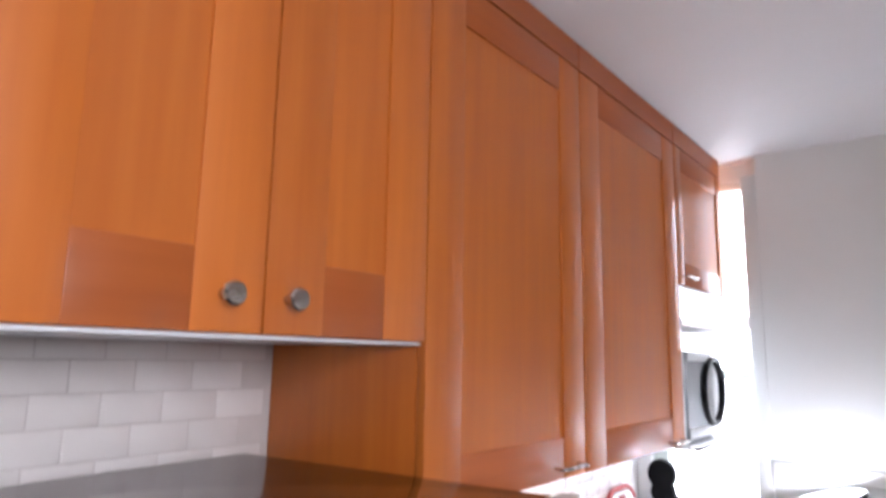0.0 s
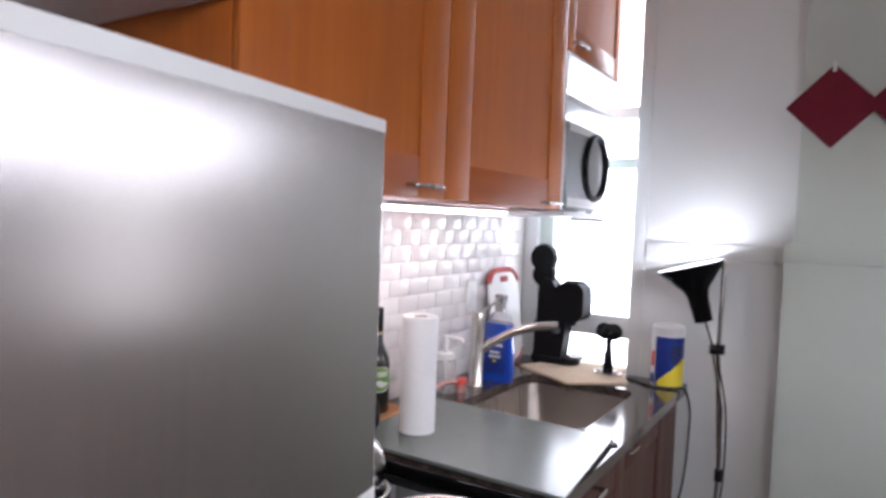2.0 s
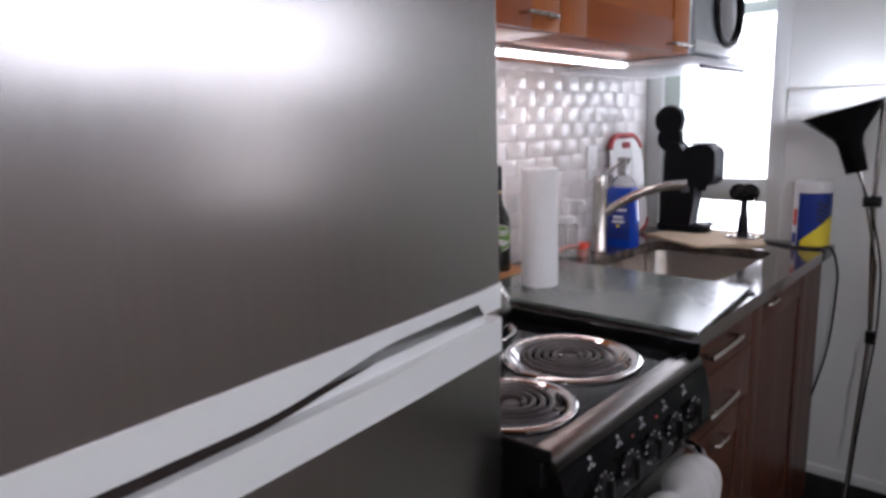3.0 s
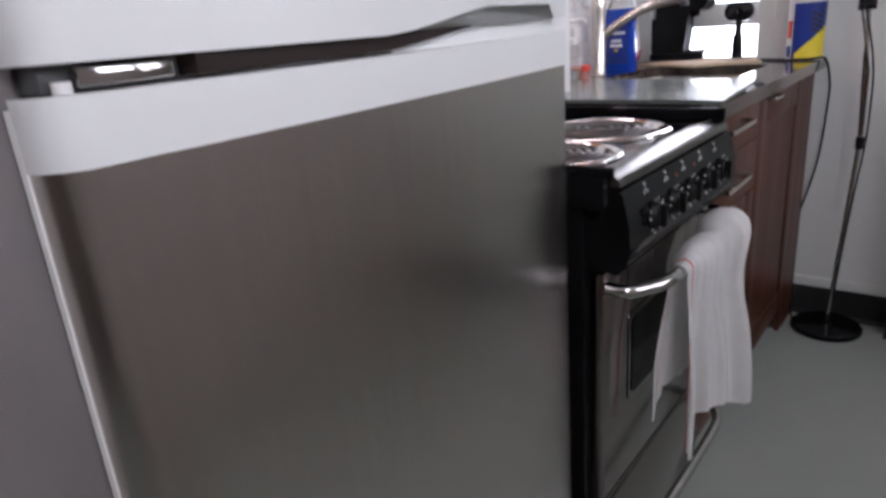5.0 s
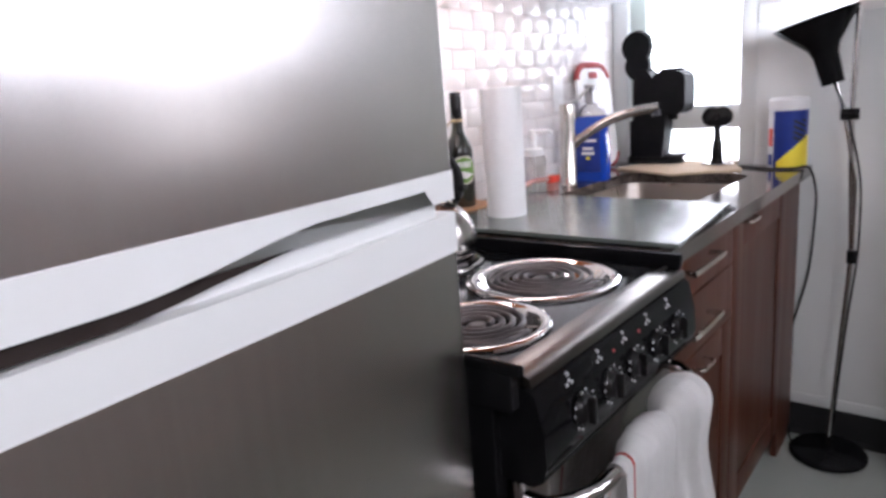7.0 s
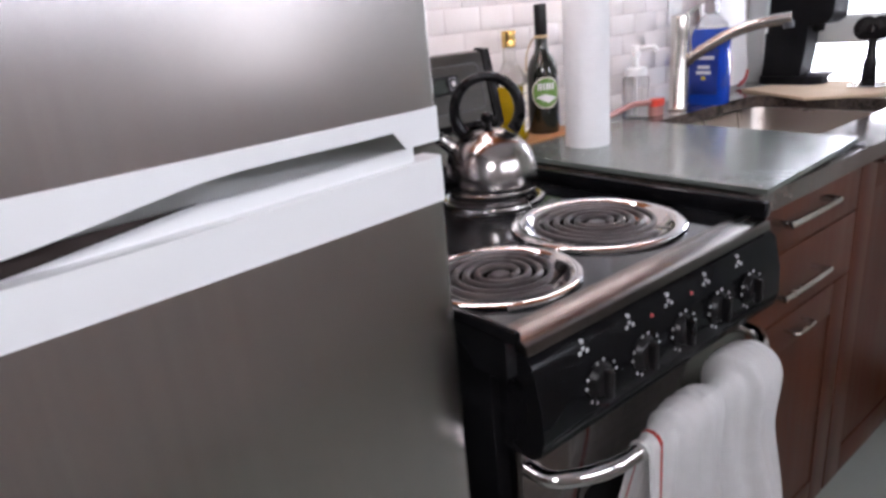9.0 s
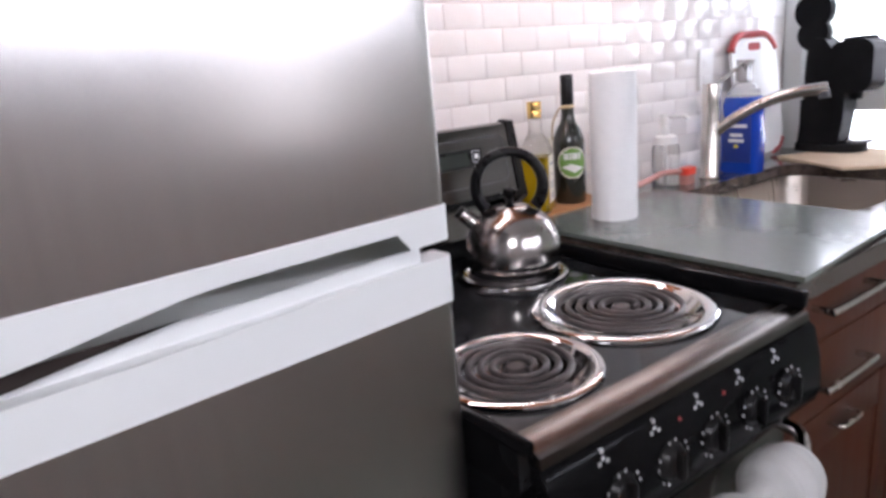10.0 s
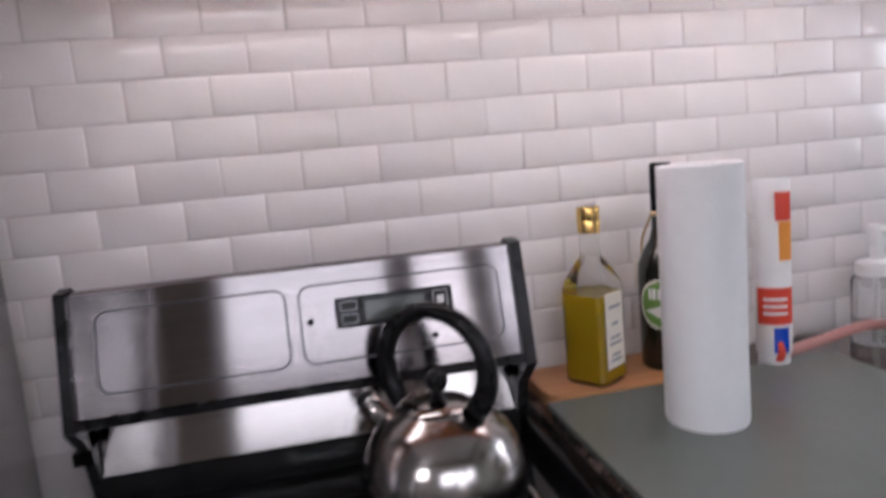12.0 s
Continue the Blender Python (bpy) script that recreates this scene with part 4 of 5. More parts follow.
def square_bottle(x, y, z):
    b = thing("oil_bottle", (x, y, z), "square clear glass bottle of golden olive oil with a gold cap", "bottle")
    gl = bmesh.new()
    prev = None
    for w, h, r in ((0.030, 0.0, 0.008), (0.032, 0.004, 0.009), (0.032, 0.125, 0.009), (0.0315, 0.132, 0.012), (0.024, 0.150, 0.016), (0.0145, 0.166, 0.0143), (0.0135, 0.172, 0.0134), (0.0135, 0.196, 0.0134)):
        ring = [gl.verts.new((x + p, y + q, z + h)) for p, q in rounded(-w, w, -w, w, min(r, w * 0.995), 6)]
        if prev:
            for i in range(len(ring)):
                gl.faces.new((prev[i], prev[(i + 1) % len(ring)], ring[(i + 1) % len(ring)], ring[i]))
        else:
            gl.faces.new(ring[::-1])
        prev = ring
    gl.faces.new(prev)
    glass = part("glass", gl, M_GLASS, b, "clear glass")
    part("oil", prism(rounded(x - 0.0295, x + 0.0295, y - 0.0295, y + 0.0295, 0.008), z + 0.005, z + 0.118), M_OIL, b, "golden olive oil")
    part("cap", lathe([(0, 0.2305), (0.0145, 0.230), (0.0155, 0.228), (0.0155, 0.214), (0.0150, 0.213), (0.0155, 0.212), (0.0152, 0.197), (0, 0.197)], (x, y, z), 30), M_GOLD, b, "gold screw cap")
    part("label", boxed(x - 0.021, x + 0.021, y + 0.0322, y + 0.0328, z + 0.022, z + 0.120), M_CREAM, b, "cream paper label")
    for h, w in ((0.030, 0.013), (0.037, 0.010), (0.052, 0.015), (0.060, 0.012), (0.078, 0.008), (0.100, 0.014)):
        part("print_bar", boxed(x - w, x + w, y + 0.0328, y + 0.0332, z + h, z + h + 0.004), M_GREYPR, b)
    b.rotation_euler, b.scale = (0, 0, radians(-58)), (1, 1, 1.05)
    return b


square_bottle(-0.932, 1.538, WB)

wx, wy = -0.945, 1.655
wine = thing("dark_oil_bottle", (wx, wy, WB), "tall dark glass oil bottle with a round green label", "bottle")
part("glass", lathe([(0, 0), (0.034, 0), (0.0365, 0.004), (0.0365, 0.135), (0.035, 0.150), (0.028, 0.168), (0.018, 0.185), (0.0145, 0.200), (0.0140, 0.222)], (wx, wy, WB), 40), M_DARKGLASS, wine)
part("neck_sleeve", lathe([(0.0146, 0.222), (0.0148, 0.288), (0.0135, 0.291), (0, 0.2915)], (wx, wy, WB), 28), M_BLACKPL, wine, "black neck sleeve")
part("twine", lathe([(0.0146, 0.217), (0.0162, 0.219), (0.0162, 0.222), (0.0146, 0.224)], (wx, wy, WB), 20), M_TWINE, wine)


def curved_patch(x, y, z, r, a0, a1, inside, n=28):
    """A thin sheet wrapped on an upright cylinder, kept where inside(arc, height) holds."""
    bm = bmesh.new()
    grid = {}
    hs = 28
    for i in range(n + 1):
        a = a0 + (a1 - a0) * i / n
        for j in range(hs + 1):
            grid[i, j] = (a, inside[0] + (inside[1] - inside[0]) * j / hs)
    made = {}

    def vert(i, j):
        if (i, j) not in made:
            a, h = grid[i, j]
            made[i, j] = bm.verts.new((x + r * math.cos(a), y + r * math.sin(a), z + h))
        return made[i, j]
    mid = (a0 + a1) / 2
    for i in range(n):
        for j in range(hs):
            a, h = grid[i, j]
            if inside[2]((a + (a1 - a0) / n / 2 - mid) * r, h + (inside[1] - inside[0]) / hs / 2):
                bm.faces.new((vert(i, j), vert(i + 1, j), vert(i + 1, j + 1), vert(i, j + 1)))
    return bm


fa = math.atan2(-0.75, 1.1)
part("label_disc", curved_patch(wx, wy, WB, 0.0368, fa - 1.0, fa + 1.0, (0.058, 0.134, lambda u, h: u * u + (h - 0.096) ** 2 < 0.036 ** 2), 40), M_CREAM, wine, "pale label rim")
lab = part("label", curved_patch(wx, wy, WB, 0.0371, fa - 1.0, fa + 1.0, (0.058, 0.134, lambda u, h: u * u + (h - 0.096) ** 2 < 0.0325 ** 2), 40), M_GREENLAB, wine, "round green label")
part("label_shape", curved_patch(wx, wy, WB, 0.0374, fa - 0.8, fa + 0.8, (0.070, 0.100, lambda u, h: h < 0.094 - 0.35 * abs(u + 0.004) and h > 0.073 + 0.45 * abs(u - 0.004)), 30), M_WHITEPR, wine, "white island shape")
part("print_bar", curved_patch(wx, wy, WB, 0.0374, fa - 0.55, fa + 0.5, (0.103, 0.118, lambda u, h: (u * 140) % 1.0 < 0.72), 30), M_WHITEPR, wine)
tag = thing("bottle_tag", (-0.985, 1.648, WB + 0.10), "small raffia and card tag hanging behind the dark bottle", "tag")
part("string", tube(bend([(wx - 0.014, wy - 0.006, WB + 0.219), (-0.975, 1.652, WB + 0.208), (-0.984, 1.645, WB + 0.18), (-0.986, 1.644, WB + 0.145)], 5), 0.0022, 6), M_TWINE, tag)
part("card", boxed(-0.990, -0.987, 1.632, 1.658, WB + 0.108, WB + 0.150, r=0.001), M_CREAM, tag)

tx, ty = -0.905, 1.800
tb = thing("ointment_tube", (tx, ty, BT - 0.013), "white squeeze tube with red and orange print standing on its cap", "tube")
z0 = CT
tu = bmesh.new()
prev = None
for h, a, b in ((0.022, 0.021, 0.021), (0.028, 0.024, 0.024), (0.10, 0.0235, 0.020), (0.19, 0.0235, 0.012), (0.262, 0.0235, 0.0035), (0.274, 0.0235, 0.0018)):
    q = Vector((1.0, -0.55, 0)).normalized()
    s = Vector((-q.y, q.x, 0))
    ring = [tu.verts.new(Vector((tx, ty, z0 + h)) + s * (a * math.cos(2 * math.pi * i / 28)) + q * (b * math.sin(2 * math.pi * i / 28))) for i in range(28)]
    if prev:
        for i in range(28):
            tu.faces.new((prev[i], prev[(i + 1) % 28], ring[(i + 1) % 28], ring[i]))
    else:
        tu.faces.new(ring[::-1])
    prev = ring
tu.faces.new(prev)
tub = part("tube", tu, M_WHITEPL, tb)
part("cap", lathe([(0, 0), (0.020, 0), (0.021, 0.002), (0.021, 0.0215), (0, 0.0215)], (tx, ty, z0), 28), M_WHITEPL, tb)


def tube_patch(h0, h1, s0, s1, lift, taper=0.0):
    """A printed patch lying on the tube's front face."""
    q = Vector((1.0, -0.55, 0)).normalized()
    s = Vector((-q.y, q.x, 0))
    bm = bmesh.new()
    rows = []
    for j in range(9):
        h = h0 + (h1 - h0) * j / 8
        depth = 0.024 - 0.0165 * max(0, (h - 0.03) / 0.24)
        row = []
        for i in range(9):
            u = s0 + (s1 - s0) * i / 8 * (1 - taper * (1 - j / 8))
            row.append(bm.verts.new(Vector((tx, ty, z0 + h)) + s * u + q * (math.sqrt(max(0.0, 1 - (u / 0.0245) ** 2)) * depth + lift)))
        rows.append(row)
    for a, b in zip(rows, rows[1:]):
        for i in range(8):
            bm.faces.new((a[i], a[i + 1], b[i + 1], b[i]))
    return bm


for h0, h1, a, b, m, l in ((0.215, 0.255, 0.002, 0.0225, M_RED, 0.0018), (0.160, 0.214, 0.006, 0.0225, M_ORANGE, 0.0018), (0.070, 0.122, -0.022, 0.0225, M_RED, 0.0012), (0.030, 0.066, -0.004, 0.016, M_BLUE, 0.0012)):
    part("print_patch", tube_patch(h0, h1, a, b, l), m, tb, "printed colour block")
for h in (0.084, 0.094, 0.104):
    part("print_bar", tube_patch(h, h + 0.004, -0.016, 0.015, 0.0019), M_WHITEPR, tb)

br = thing("dish_brush", (-0.90, 1.93, CT), "dish brush with clear pink handle and red ends", "brush")
part("handle", tube(bend([(-0.893, 1.80, BT + 0.012), (-0.905, 1.88, BT + 0.018), (-0.912, 1.96, BT + 0.026), (-0.900, 2.02, BT + 0.024)], 6), 0.008, 10, radii=None), M_BRUSHPINK, br)
part("end_cap", lathe([(0, -0.004), (0.016, -0.003), (0.018, 0.002), (0.010, 0.008), (0.008, 0.02), (0, 0.02)], (-0.892, 1.792, BT + 0.019), 20, turn=Matrix.Rotation(radians(-90), 4, "X")), M_RED, br, "red end")
part("head", prism(rounded(-0.912, -0.880, 2.018, 2.066, 0.012), CT + 0.026, CT + 0.044), M_RED, br, "red brush head")
part("bristles", prism(rounded(-0.909, -0.883, 2.021, 2.063, 0.010), CT + 0.0005, CT + 0.0258), M_BRUSHPINK, br)

dx, dy = -0.935, 2.005
sd_ = thing("soap_dispenser", (dx, dy, CT), "clear soap dispenser with a white pump top", "soap dispenser")
part("bottle", lathe([(0, 0), (0.033, 0), (0.035, 0.003), (0.035, 0.098), (0.031, 0.106), (0.024, 0.108)], (dx, dy, CT), 32), M_CLEARPL, sd_, "clear plastic bottle")
part("soap", lathe([(0, 0.003), (0.031, 0.003), (0.032, 0.006), (0.032, 0.035), (0, 0.035)], (dx, dy, CT), 28), M_CLEARPL, sd_)
part("dip_tube", lathe([(0, 0.006), (0.004, 0.006), (0.004, 0.106), (0, 0.106)], (dx, dy, CT), 12), M_WHITEPL, sd_)
part("collar", lathe([(0, 0.1085), (0.029, 0.1085), (0.0295, 0.112), (0.0285, 0.128), (0.022, 0.131), (0.010, 0.132), (0.0085, 0.155), (0, 0.155)], (dx, dy, CT), 32), M_WHITEPL, sd_)
part("pump_head", lathe([(0, 0.1555), (0.0125, 0.1555), (0.013, 0.158), (0.013, 0.182), (0.011, 0.185), (0, 0.1855)], (dx, dy, CT), 24), M_WHITEPL, sd_)
part("nozzle", tube(bend([(dx + 0.012, dy, CT + 0.178), (dx + 0.040, dy, CT + 0.180), (dx + 0.058, dy, CT + 0.178), (dx + 0.064, dy, CT + 0.170)], 5), 0.006, 10), M_WHITEPL, sd_)

fx, fy = -0.893, 2.142
fa_ = thing("kitchen_faucet", (fx, fy, CT), "satin nickel single lever faucet with a low curved spout", "faucet")
part("column", lathe([(0, 0), (0.0265, 0), (0.0275, 0.003), (0.0245, 0.008), (0.0235, 0.20), (0.0235, 0.245), (0.022, 0.250), (0, 0.251)], (fx, fy, CT), 36), M_NICKEL, fa_)
part("spout", tube(bend([(fx + 0.006, fy + 0.002, CT + 0.115), (fx + 0.045, fy + 0.016, CT + 0.150), (fx + 0.115, fy + 0.045, CT + 0.193), (fx + 0.185, fy + 0.075, CT + 0.215), (fx + 0.245, fy + 0.10, CT + 0.222)], 8), 0.0145, 16), M_NICKEL, fa_)
part("outlet", tube([(fx + 0.238, fy + 0.097, CT + 0.214), (fx + 0.240, fy + 0.098, CT + 0.198)], 0.0125, 14), M_DARKPL, fa_)
part("lever", tube([(fx + 0.004, fy + 0.012, CT + 0.243), (fx + 0.012, fy + 0.05, CT + 0.263), (fx + 0.022, fy + 0.105, CT + 0.292)], 0.006, 10, radii=[0.008, 0.006, 0.0045]), M_NICKEL, fa_)

bx, by = -0.872, 2.262
de = thing("dish_soap_bottle", (bx, by, CT), "clear bottle of blue dish soap with a grey flip cap", "bottle")
bl = bmesh.new()
prev = None
for w, d2, h, r in ((0.050, 0.028, 0, 0.015), (0.054, 0.031, 0.006, 0.018), (0.054, 0.031, 0.10, 0.018), (0.049, 0.030, 0.15, 0.018), (0.052, 0.030, 0.185, 0.018), (0.046, 0.028, 0.205, 0.018)):
    ring = [bl.verts.new((bx + p, by + q, CT + h)) for p, q in rounded(-w, w, -d2, d2, r, 5)]
    if prev:
        for i in range(len(ring)):
            bl.faces.new((prev[i], prev[(i + 1) % len(ring)], ring[(i + 1) % len(ring)], ring[i]))
    else:
        bl.faces.new(ring[::-1])
    prev = ring
bl.faces.new(prev)
part("bottle", bl, M_BLUE, de, "bright blue liquid")
part("shoulder", lathe([(0.044, 0.2055), (0.040, 0.222), (0.026, 0.238), (0.015, 0.244), (0.0145, 0.246), (0, 0.246)], (bx, by, CT), 28), M_CLEARPL, de, "empty clear shoulder")
part("cap", prism([(bx - 0.016, CT + 0.2465), (bx + 0.016, CT + 0.2465), (bx + 0.014, CT + 0.272), (bx + 0.020, CT + 0.300), (bx - 0.016, CT + 0.303), (bx - 0.015, CT + 0.272)], by - 0.014, by + 0.014, "y"), M_GREYSIDE, de, "grey flip cap")
part("label", boxed(bx - 0.040, bx + 0.042, by - 0.0322, by - 0.0314, CT + 0.03, CT + 0.155, r=0.0003), M_BLUELAB, de, "deep blue label")
for z, w, m in ((0.125, 0.030, M_WHITEPR), (0.100, 0.018, M_WHITEPR), (0.085, 0.022, M_WHITEPR), (0.07, 0.006, M_YELLOW)):
    part("print_bar", boxed(bx - w, bx + w, by - 0.0330, by - 0.0323, CT + z, CT + z + 0.009), m, de)

# white plastic cutting board with maroon rim, leaning on the tiles
cb = thing("cutting_board", (-0.965, 2.50, CT), "white plastic cutting board with red handle end leaning on tiles", "cutting board")
lean = Matrix.Translation((-0.950, 2.515, CT + 0.001)) @ Matrix.Rotation(radians(-7.5), 4, "Y") @ Matrix.Rotation(radians(0), 4, "X")


def board_part(name, y0, y1, z0, z1, r, x0, x1, mat, label=""):
    bm = prism(rounded(y0, y1, z0, z1, r, 8), x0, x1, "x")
    bmesh.ops.transform(bm, matrix=lean, verts=bm.verts[:])
    return part(name, bm, mat, cb, label)


board_part("panel", -0.125, 0.125, 0.012, 0.372, 0.075, -0.004, 0.004, M_WHITEPL)
rim_pts = [lean @ Vector((0, u, v)) for u, v in rounded(-0.125, 0.125, 0.012, 0.372, 0.075, 8) if v > 0.325]
part("handle_rim", tube(rim_pts, 0.011, 10), M_MAROONPL, cb, "red grip rim")
rim2 = [lean @ Vector((0, u, v)) for u, v in rounded(-0.125, 0.125, 0.012, 0.372, 0.06, 8) if v < 0.05 and u > 0]
part("corner_grip", tube(rim2, 0.009, 10), M_MAROONPL, cb, "red corner grip")
board_part("handle_slot", -0.032, 0.032, 0.325, 0.348, 0.011, 0.0042, 0.006, M_MAROONPL, "red hand hole")
outlet = thing("wall_outlet", (WALL, 2.30, 1.22), "white wall outlet plate on the tiles", "outlet")
part("plate", boxed(WALL + 0.0005, WALL + 0.006, 2.265, 2.335, 1.16, 1.275, r=0.002), M_WHITEPL, outlet)
for z in (1.19, 1.235):
    part("socket", boxed(WALL + 0.006, WALL + 0.0075, 2.283, 2.317, z - 0.012, z + 0.012, r=0.001), M_WHITEPL, outlet)

# drying mat, coffee maker, webcam
mat_ = thing("drying_mat", (-0.70, 2.55, CT), "tan woven drying mat under the coffee maker", "mat")
mm = prism([(-0.905, 2.515), (-0.655, 2.365), (-0.480, 2.505), (-0.545, 2.655), (-0.545, 2.74), (-0.80, 2.745)], CT + 0.0005, CT + 0.008)
part("cloth", mm, M_TAN, mat_)
MT = CT + 0.0082
cof = thing("coffee_maker", (-0.79, 2.66, MT), "black pod coffee maker with a round water tank behind", "coffee maker")
part("base", prism(rounded(-0.895, -0.700, 2.61, 2.72, 0.045), MT, MT + 0.024), M_MATTEBLACK, cof)
part("column", prism([(-0.880, MT + 0.0245), (-0.868, MT + 0.16), (-0.866, MT + 0.26), (-0.862, MT + 0.31), (-0.845, MT + 0.335), (-0.815, MT + 0.33), (-0.795, MT + 0.30), (-0.775, MT + 0.26), (-0.748, MT + 0.20), (-0.752, MT + 0.10), (-0.762, MT + 0.0245)], 2.625, 2.705, "y"), M_MATTEBLACK, cof, "black leaning column", 50)
hd = part("head", prism(rounded(-0.792, -0.676, MT + 0.172, MT + 0.322, 0.038, 8), 2.612, 2.718, "y"), M_MATTEBLACK, cof, "rounded brewing head", 50)
part("cap", prism(rounded(-0.770, -0.700, MT + 0.322, MT + 0.330, 0.003, 3), 2.63, 2.70, "y"), M_MATTEBLACK, hd)
part("nozzle", lathe([(0, 0), (0.014, 0), (0.018, 0.02), (0, 0.02)], (-0.735, 2.665, MT + 0.152), 16), M_MATTEBLACK, hd)
part("drip_tray", prism(rounded(-0.750, -0.684, 2.622, 2.708, 0.03), MT + 0.0245, MT + 0.034), M_DARKPL, cof)
tk = part("water_tank", tube([(-0.892, 2.700, MT + 0.03), (-0.892, 2.700, MT + 0.15)], 0.018, 16), M_MATTEBLACK, cof)
for lx_, lz_, lr in ((-0.860, 0.412, 0.058), (-0.857, 0.345, 0.050)):
    part("lid_lobe", lathe([(0, -0.02), (lr - 0.006, -0.018), (lr, 0), (lr - 0.006, 0.018), (0, 0.02)], (lx_, 2.655, MT + lz_), 36, turn=Matrix.Rotation(radians(90), 4, "X")), M_MATTEBLACK, cof, "round raised lid")
cof.location.x -= 0.022
wc = thing("webcam", (-0.585, 2.60, MT), "small black webcam on a stalk with a wire ring foot", "webcam")
part("foot_ring", tube([(-0.585 + 0.048 * math.cos(a), 2.60 + 0.035 * math.sin(a), MT + 0.003) for a in [2 * math.pi * i / 28 for i in range(28)]], 0.003, 8, closed=True), M_CHROME, wc)
part("stalk", lathe([(0, 0), (0.018, 0), (0.019, 0.004), (0.017, 0.07), (0.014, 0.078), (0.012, 0.085), (0.011, 0.140), (0, 0.140)], (-0.585, 2.60, MT), 20), M_BLACKPL, wc)
wh = bmesh.new()
for wx_ in (-0.602, -0.568):
    lathe([(0, -0.014), (0.028, -0.013), (0.032, -0.004), (0.032, 0.010), (0.026, 0.014), (0, 0.015)], (wx_, 2.60, MT + 0.158), 28, wh, Matrix.Rotation(radians(82), 4, "X"))
part("head", wh, M_BLACKPL, wc, "bow shaped black head")
part("lens", lathe([(0.014, 0), (0.012, 0.004), (0, 0.005)], (-0.585, 2.584, MT + 0.156), 20, turn=Matrix.Rotation(radians(72), 4, "X")), M_BLACKEN, wc)

# drum of powder at the end of the worktop
cx, cy = -0.372, 2.600
can = thing("powder_canister", (cx, cy, CT), "white canister with a blue and yellow printed wrap and clear lid", "canister")
part("body", lathe([(0, 0), (0.052, 0), (0.0545, 0.003), (0.0545, 0.178), (0.052, 0.181), (0, 0.181)], (cx, cy, CT), 40), M_WHITEPL, can)
part("lid", lathe([(0.053, 0.1815), (0.0565, 0.182), (0.0565, 0.210), (0.050, 0.217), (0, 0.218)], (cx, cy, CT), 40), M_WHITEPL, can)
va = math.atan2(-2.4, 0.5)
part("wrap", curved_patch(cx, cy, CT, 0.0549, va - 0.95, va + 1.6, (0.004, 0.178, lambda u, h: True), 40), M_BLUELAB, can, "blue printed wrap")
part("print_patch", curved_patch(cx, cy, CT, 0.0553, va - 0.6, va + 1.5, (0.006, 0.120, lambda u, h: h < 0.065 + 0.9 * (u + 0.01) and h < 0.115 - 0.3 * u), 40), M_YELLOW, can, "yellow wave")
part("print_patch", curved_patch(cx, cy, CT, 0.0551, va - 1.7, va - 0.80, (0.004, 0.178, lambda u, h: True), 20), M_WHITEPR, can)
part("print_patch", curved_patch(cx, cy, CT, 0.0554, va - 1.4, va - 0.85, (0.070, 0.125, lambda u, h: True), 14), M_RED, can)
part("print_patch", curved_patch(cx, cy, CT, 0.0554, va - 1.45, va - 0.85, (0.010, 0.045, lambda u, h: True), 14), M_BLUELAB, can)
part("print_bar", curved_patch(cx, cy, CT, 0.0557, va + 0.25, va + 1.0, (0.085, 0.15, lambda u, h: (h * 60 + u * 30) % 1 < 0.5), 24), M_INK, can)

# cords
cord = thing("power_cord", (-0.33, 2.6, CT), "black power cord lying on the worktop and hanging to the floor", "cord")
part("cable", tube(bend([(-0.60, 2.64, CT + 0.012), (-0.54, 2.60, CT + 0.005), (-0.47, 2.57, CT + 0.004), (-0.42, 2.535, CT + 0.004), (-0.345, 2.535, CT + 0.004), (-0.306, 2.575, CT + 0.002), (-0.292, 2.61, CT - 0.06), (-0.290, 2.625, 0.80), (-0.305, 2.635, 0.58), (-0.352, 2.64, 0.36), (-0.365, 2.645, 0.24), (-0.362, 2.645, 0.14), (-0.345, 2.630, 0.05), (-0.330, 2.60, 0.006), (-0.30, 2.55, 0.005)], 7), 0.0036, 8), M_BLACKPL, cord)

# ---- floor lamp ----
lx, ly = -0.206, 2.545
lamp = thing("floor_lamp", (lx, ly, 0), "lit black and chrome floor lamp with upturned cone shade", "floor lamp")
part("base", lathe([(0, 0), (0.108, 0), (0.112, 0.004), (0.112, 0.014), (0.106, 0.021), (0.02, 0.026), (0.012, 0.034), (0, 0.034)], (lx, ly, 0), 48), M_BLACKEN, lamp, "heavy round black base")
part("pole", tube([(lx, ly, 0.03), (lx + 0.030, ly + 0.005, 0.68), (lx + 0.008, ly, 1.10), (lx + 0.012, ly, 1.39)], 0.0075, 14), M_CHROME, lamp)
part("clamp", tube([(lx - 0.018, ly - 0.012, 1.096), (lx + 0.028, ly - 0.002, 1.096)], 0.017, 16), M_BLACKPL, lamp, "black clamp")
part("clamp", tube([(lx + 0.03, ly + 0.005, 0.652), (lx + 0.03, ly + 0.005, 0.690)], 0.013, 14), M_BLACKPL, lamp)
part("arm", tube([(lx - 0.035, ly - 0.012, 1.205), (lx - 0.010, ly - 0.012, 1.10), (lx + 0.030, ly - 0.006, 0.90), (lx + 0.033, ly, 0.70)], 0.0045, 10), M_CHROME, lamp)
axis = Vector((-0.26, -0.05, 0.95)).normalized()
turn = axis.to_track_quat("Z", "Y").to_matrix().to_4x4()
nk = Vector((lx - 0.040, ly - 0.012, 1.185))
shade = part("shade", lathe([(0.026, 0.0), (0.030, 0.0), (0.034, 0.085), (0.043, 0.110), (0.112, 0.190), (0.1125, 0.193), (0.1105, 0.193), (0.041, 0.112), (0.032, 0.086), (0.026, 0.004), (0.026, 0.0)], nk, 48, turn=turn), M_BLACKEN, lamp, "black cone shade")
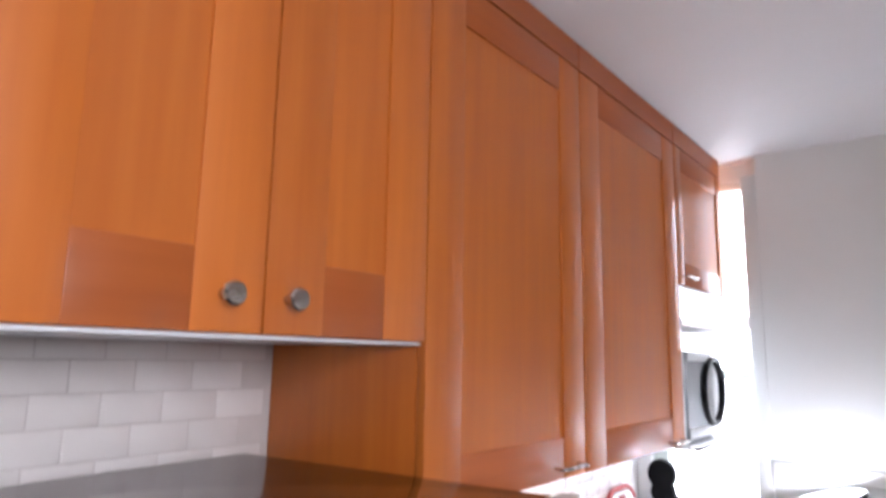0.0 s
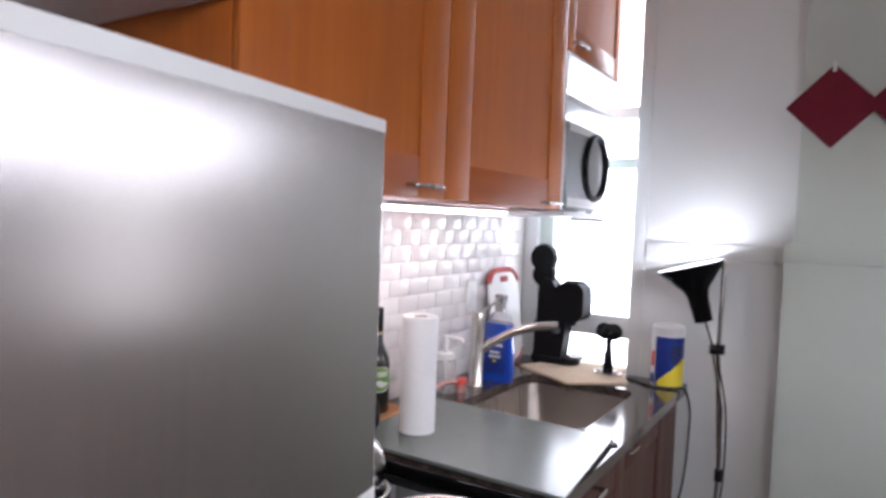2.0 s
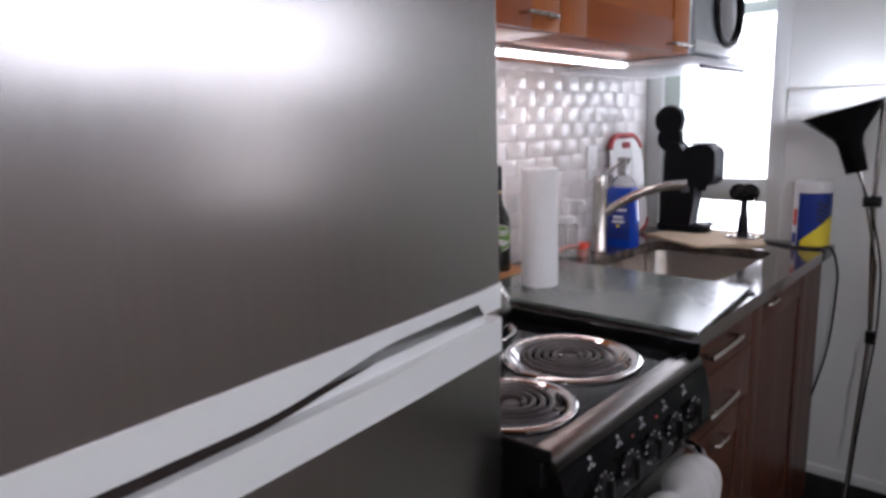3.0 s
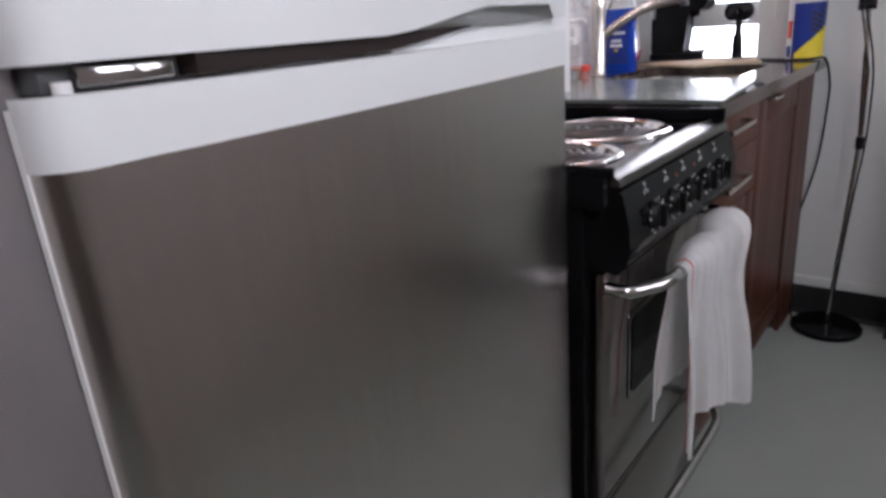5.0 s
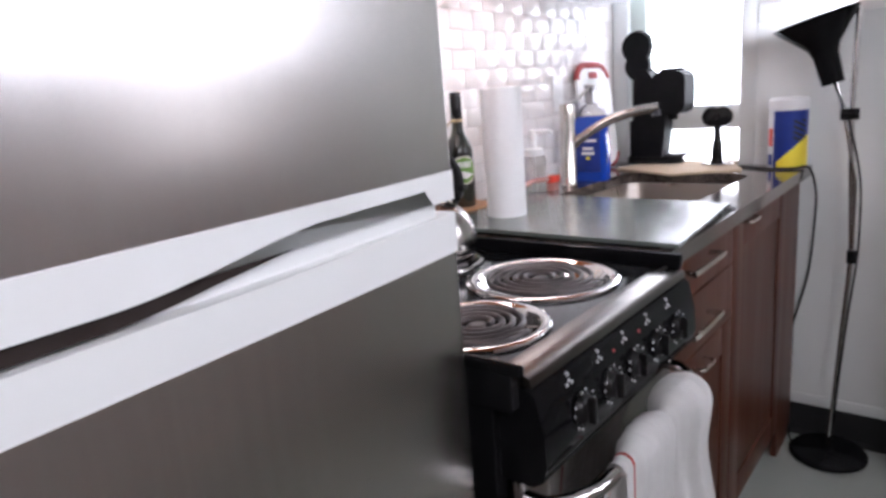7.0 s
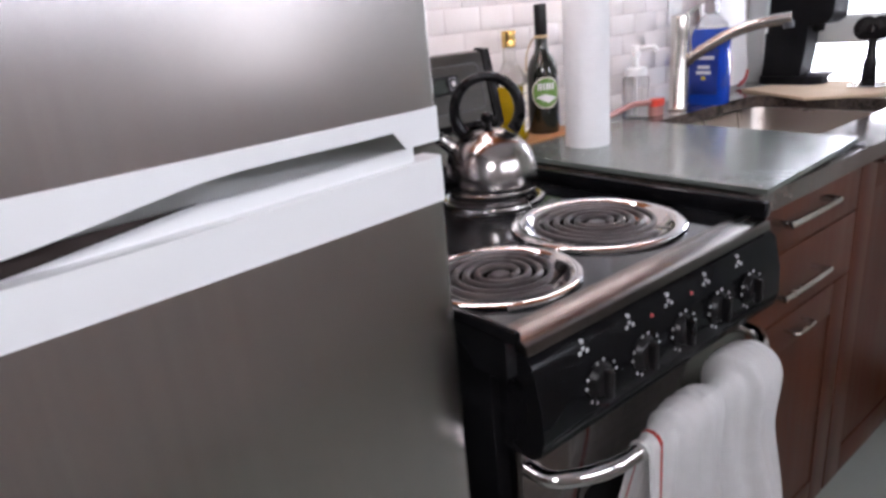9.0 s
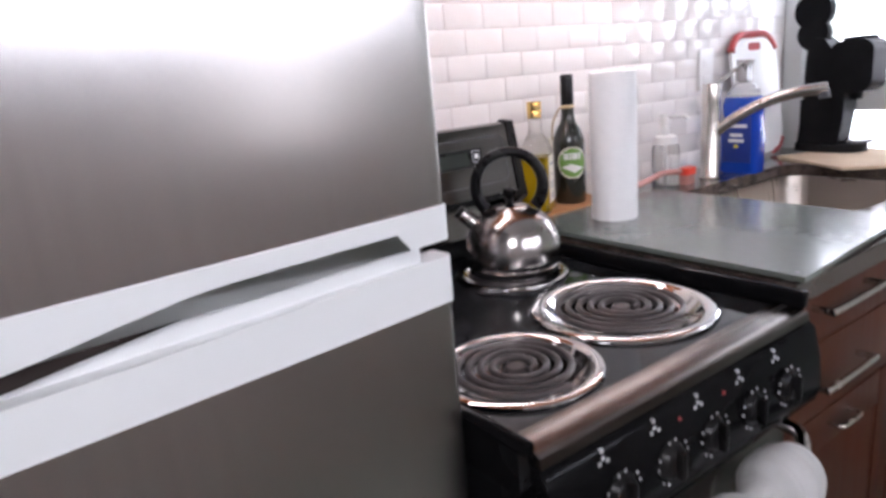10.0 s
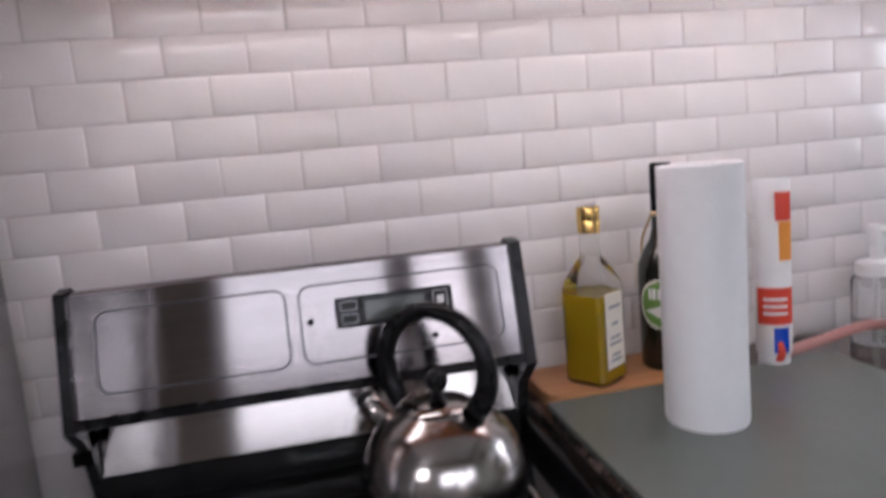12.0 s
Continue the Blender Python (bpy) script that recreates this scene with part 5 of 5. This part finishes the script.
part("lining", lathe([(0.109, 0.1925), (0.0405, 0.1135), (0.031, 0.088), (0, 0.086)], nk, 40, turn=turn), M_SHADEIN, shade, "white lining")
part("bulb", lathe([(0, 0.088), (0.013, 0.089), (0.013, 0.108), (0.024, 0.124), (0.029, 0.142), (0.022, 0.160), (0, 0.168)], nk, 28, turn=turn), M_BULB, shade, "glowing bulb")
part("lamp_cord", tube(bend([(lx - 0.038, ly - 0.02, 1.19), (lx + 0.005, ly - 0.022, 1.08), (lx + 0.040, ly - 0.012, 0.92), (lx + 0.047, ly - 0.006, 0.78), (lx + 0.045, ly - 0.004, 0.66), (lx + 0.033, ly - 0.01, 0.50), (lx + 0.020, ly - 0.01, 0.30), (lx + 0.012, ly - 0.012, 0.12), (lx + 0.012, ly - 0.016, 0.03)], 7), 0.003, 8), M_BLACKPL, lamp, "black cord")

# ---- pot holders on the pier ----
for x, wall_y in ((0.086, PIER), (0.303, PIER - 0.0085)):
    ph = thing("pot_holder", (x, wall_y - 0.008, 1.761), "square maroon felt pot holder hung by one corner", "pot holder", "pot holders on the pier")
    h = 0.130
    pad = prism([(x - h, 1.891), (x, 1.891 - h), (x + h, 1.891), (x + 0.008, 1.891 + h - 0.008), (x - 0.008, 1.891 + h - 0.008)], wall_y - 0.0085, wall_y - 0.0015, "y")
    bmesh.ops.bevel(pad, geom=pad.edges[:], offset=0.0022, segments=2, affect="EDGES")
    part("pad", pad, M_MAROON, ph)
    part("clip", boxed(x - 0.005, x + 0.005, wall_y - 0.014, wall_y - 0.0088, 1.997, 2.025, r=0.002), M_WHITEPL, ph, "small white clip")
    part("hook", boxed(x - 0.006, x + 0.006, wall_y - 0.008, PIER - 0.0002, 2.0165, 2.032, r=0.002), M_WHITEPL, ph)

# ---- dish towel over the oven handle ----
tw = thing("dish_towel", (-0.24, 1.17, 0.745), "white cotton dish towel with red stripe folded over the oven handle", "towel")


def towel_sheet(nu=96, nv=70):
    """One cloth over the bar: a tight loop at its near edge, two looser humps, soft folds that deepen towards the hems."""
    def ease(a, b, v):
        v = min(max((v - a) / (b - a), 0), 1)
        return v * v * (3 - 2 * v)
    pts = []
    for i in range(nu + 1):
        u = i / nu
        r = 0.0130 + 0.016 * ease(0.05, 0.30, u) - 0.013 * ease(0.48, 0.60, u) + 0.027 * ease(0.60, 0.78, u) - 0.006 * ease(0.9, 1, u)
        zf = 0.395 + 0.060 * ease(0.08, 0.16, u) - 0.085 * ease(0.2, 1.0, u)
        zb = 0.485 + 0.03 * ease(0.02, 0.2, u)
        r += 0.0007 * math.sin(u * 95) + 0.0008 * math.sin(u * 58 + 2)
        la, lb, lc = 0.734 - zb, math.pi * r, 0.734 - zf
        row = []
        for j in range(nv + 1):
            s = (la + lb + lc) * j / nv
            if s < la:
                d = la - s
                deep = ease(0, 0.16, d)
                x = -0.240 - r + (r - 0.017) * ease(0, 0.08, d) - 0.006 * deep * math.sin(u * 9)
                y, z = -0.048 * deep * (1 - u), 0.734 - d
            elif s < la + lb:
                a = (s - la) / r
                x, y, z = -0.240 - r * math.cos(a), 0.0, 0.734 + r * math.sin(a)
                d = 0.0
            else:
                d = s - la - lb
                deep = ease(0, 0.22, d)
                wav = math.sin(2.4 + u * 15) + 0.6 * math.sin(u * 33) + 0.3 * math.sin(u * 61)
                x = -0.240 + r + (0.016 - r) * 0.5 * ease(0, 0.10, d) + deep * (0.009 * wav + 0.006) + 0.022 * ease(0.1, 0.36, d) * u
                y, z = deep * (0.004 * wav + 0.040 * u), 0.734 - d
            row.append(Vector((x + (0.0015 * math.sin(u * 52) + 0.0009 * math.sin(u * 83 + 1)) * (1 if d else 0.6), 1.036 + 0.272 * u + y, z)))
        pts.append(row)
    return pts


def cloth(rows, i0, i1, thick=0.0022):
    bm = bmesh.new()
    g = [[bm.verts.new(p) for p in rows[i]] for i in range(i0, i1 + 1)]
    for a, b in zip(g, g[1:]):
        for j in range(len(a) - 1):
            bm.faces.new((a[j], a[j + 1], b[j + 1], b[j]))
    bmesh.ops.solidify(bm, geom=bm.faces[:], thickness=thick)
    return bm


towel = towel_sheet()
part("cloth", cloth(towel, 10, 96), M_CLOTH, tw, sharp=80)
part("stripe", cloth(towel, 8, 10), M_REDSTR, tw, "thin red woven stripe", 80)
part("hem", cloth(towel, 0, 8, 0.0034), M_CLOTH, tw, "stitched hem", 80)

# ---- backsplash tiles, each its own piece ----
TW, TH, G = 0.1045, 0.0523, 0.0020
tm = bmesh.new()
a, b, dep, bev = (TW - G) / 2, (TH - G) / 2, 0.0055, 0.0017
rows = []
for u, v, x in ((a, b, -dep), (a, b, -0.0016), (a - bev * 0.4, b - bev * 0.4, -0.0005), (a - bev, b - bev, 0.0)):
    rows.append([tm.verts.new((x, p * u, q * v)) for p, q in ((-1, -1), (1, -1), (1, 1), (-1, 1))])
for r0, r1 in zip(rows, rows[1:]):
    for i in range(4):
        tm.faces.new((r0[i], r0[(i + 1) % 4], r1[(i + 1) % 4], r1[i]))
tm.faces.new(rows[-1])
TILE = mesh_of("tile", tm, M_TILE)


def lay_tiles(y_from, y_to, row_from, row_to):
    for n in range(row_from, row_to):
        z = 0.9368 + TH * (n + 0.5)
        off = 0.855 + (TW / 2 if n % 2 else 0) + TW / 2
        k0 = math.ceil((y_from - off) / TW)
        k = k0
        while off + k * TW < y_to:
            t = new("tile", TILE)
            t.parent = wall_kitchen
            t.location = (WALL + random.uniform(-0.0004, 0.0004), off + k * TW, z)
            t.rotation_euler = (0, random.uniform(-0.002, 0.002), random.uniform(-0.002, 0.002))
            k += 1


lay_tiles(0.60, 2.70, 0, 12)
lay_tiles(0.20, 0.83, 12, 17)
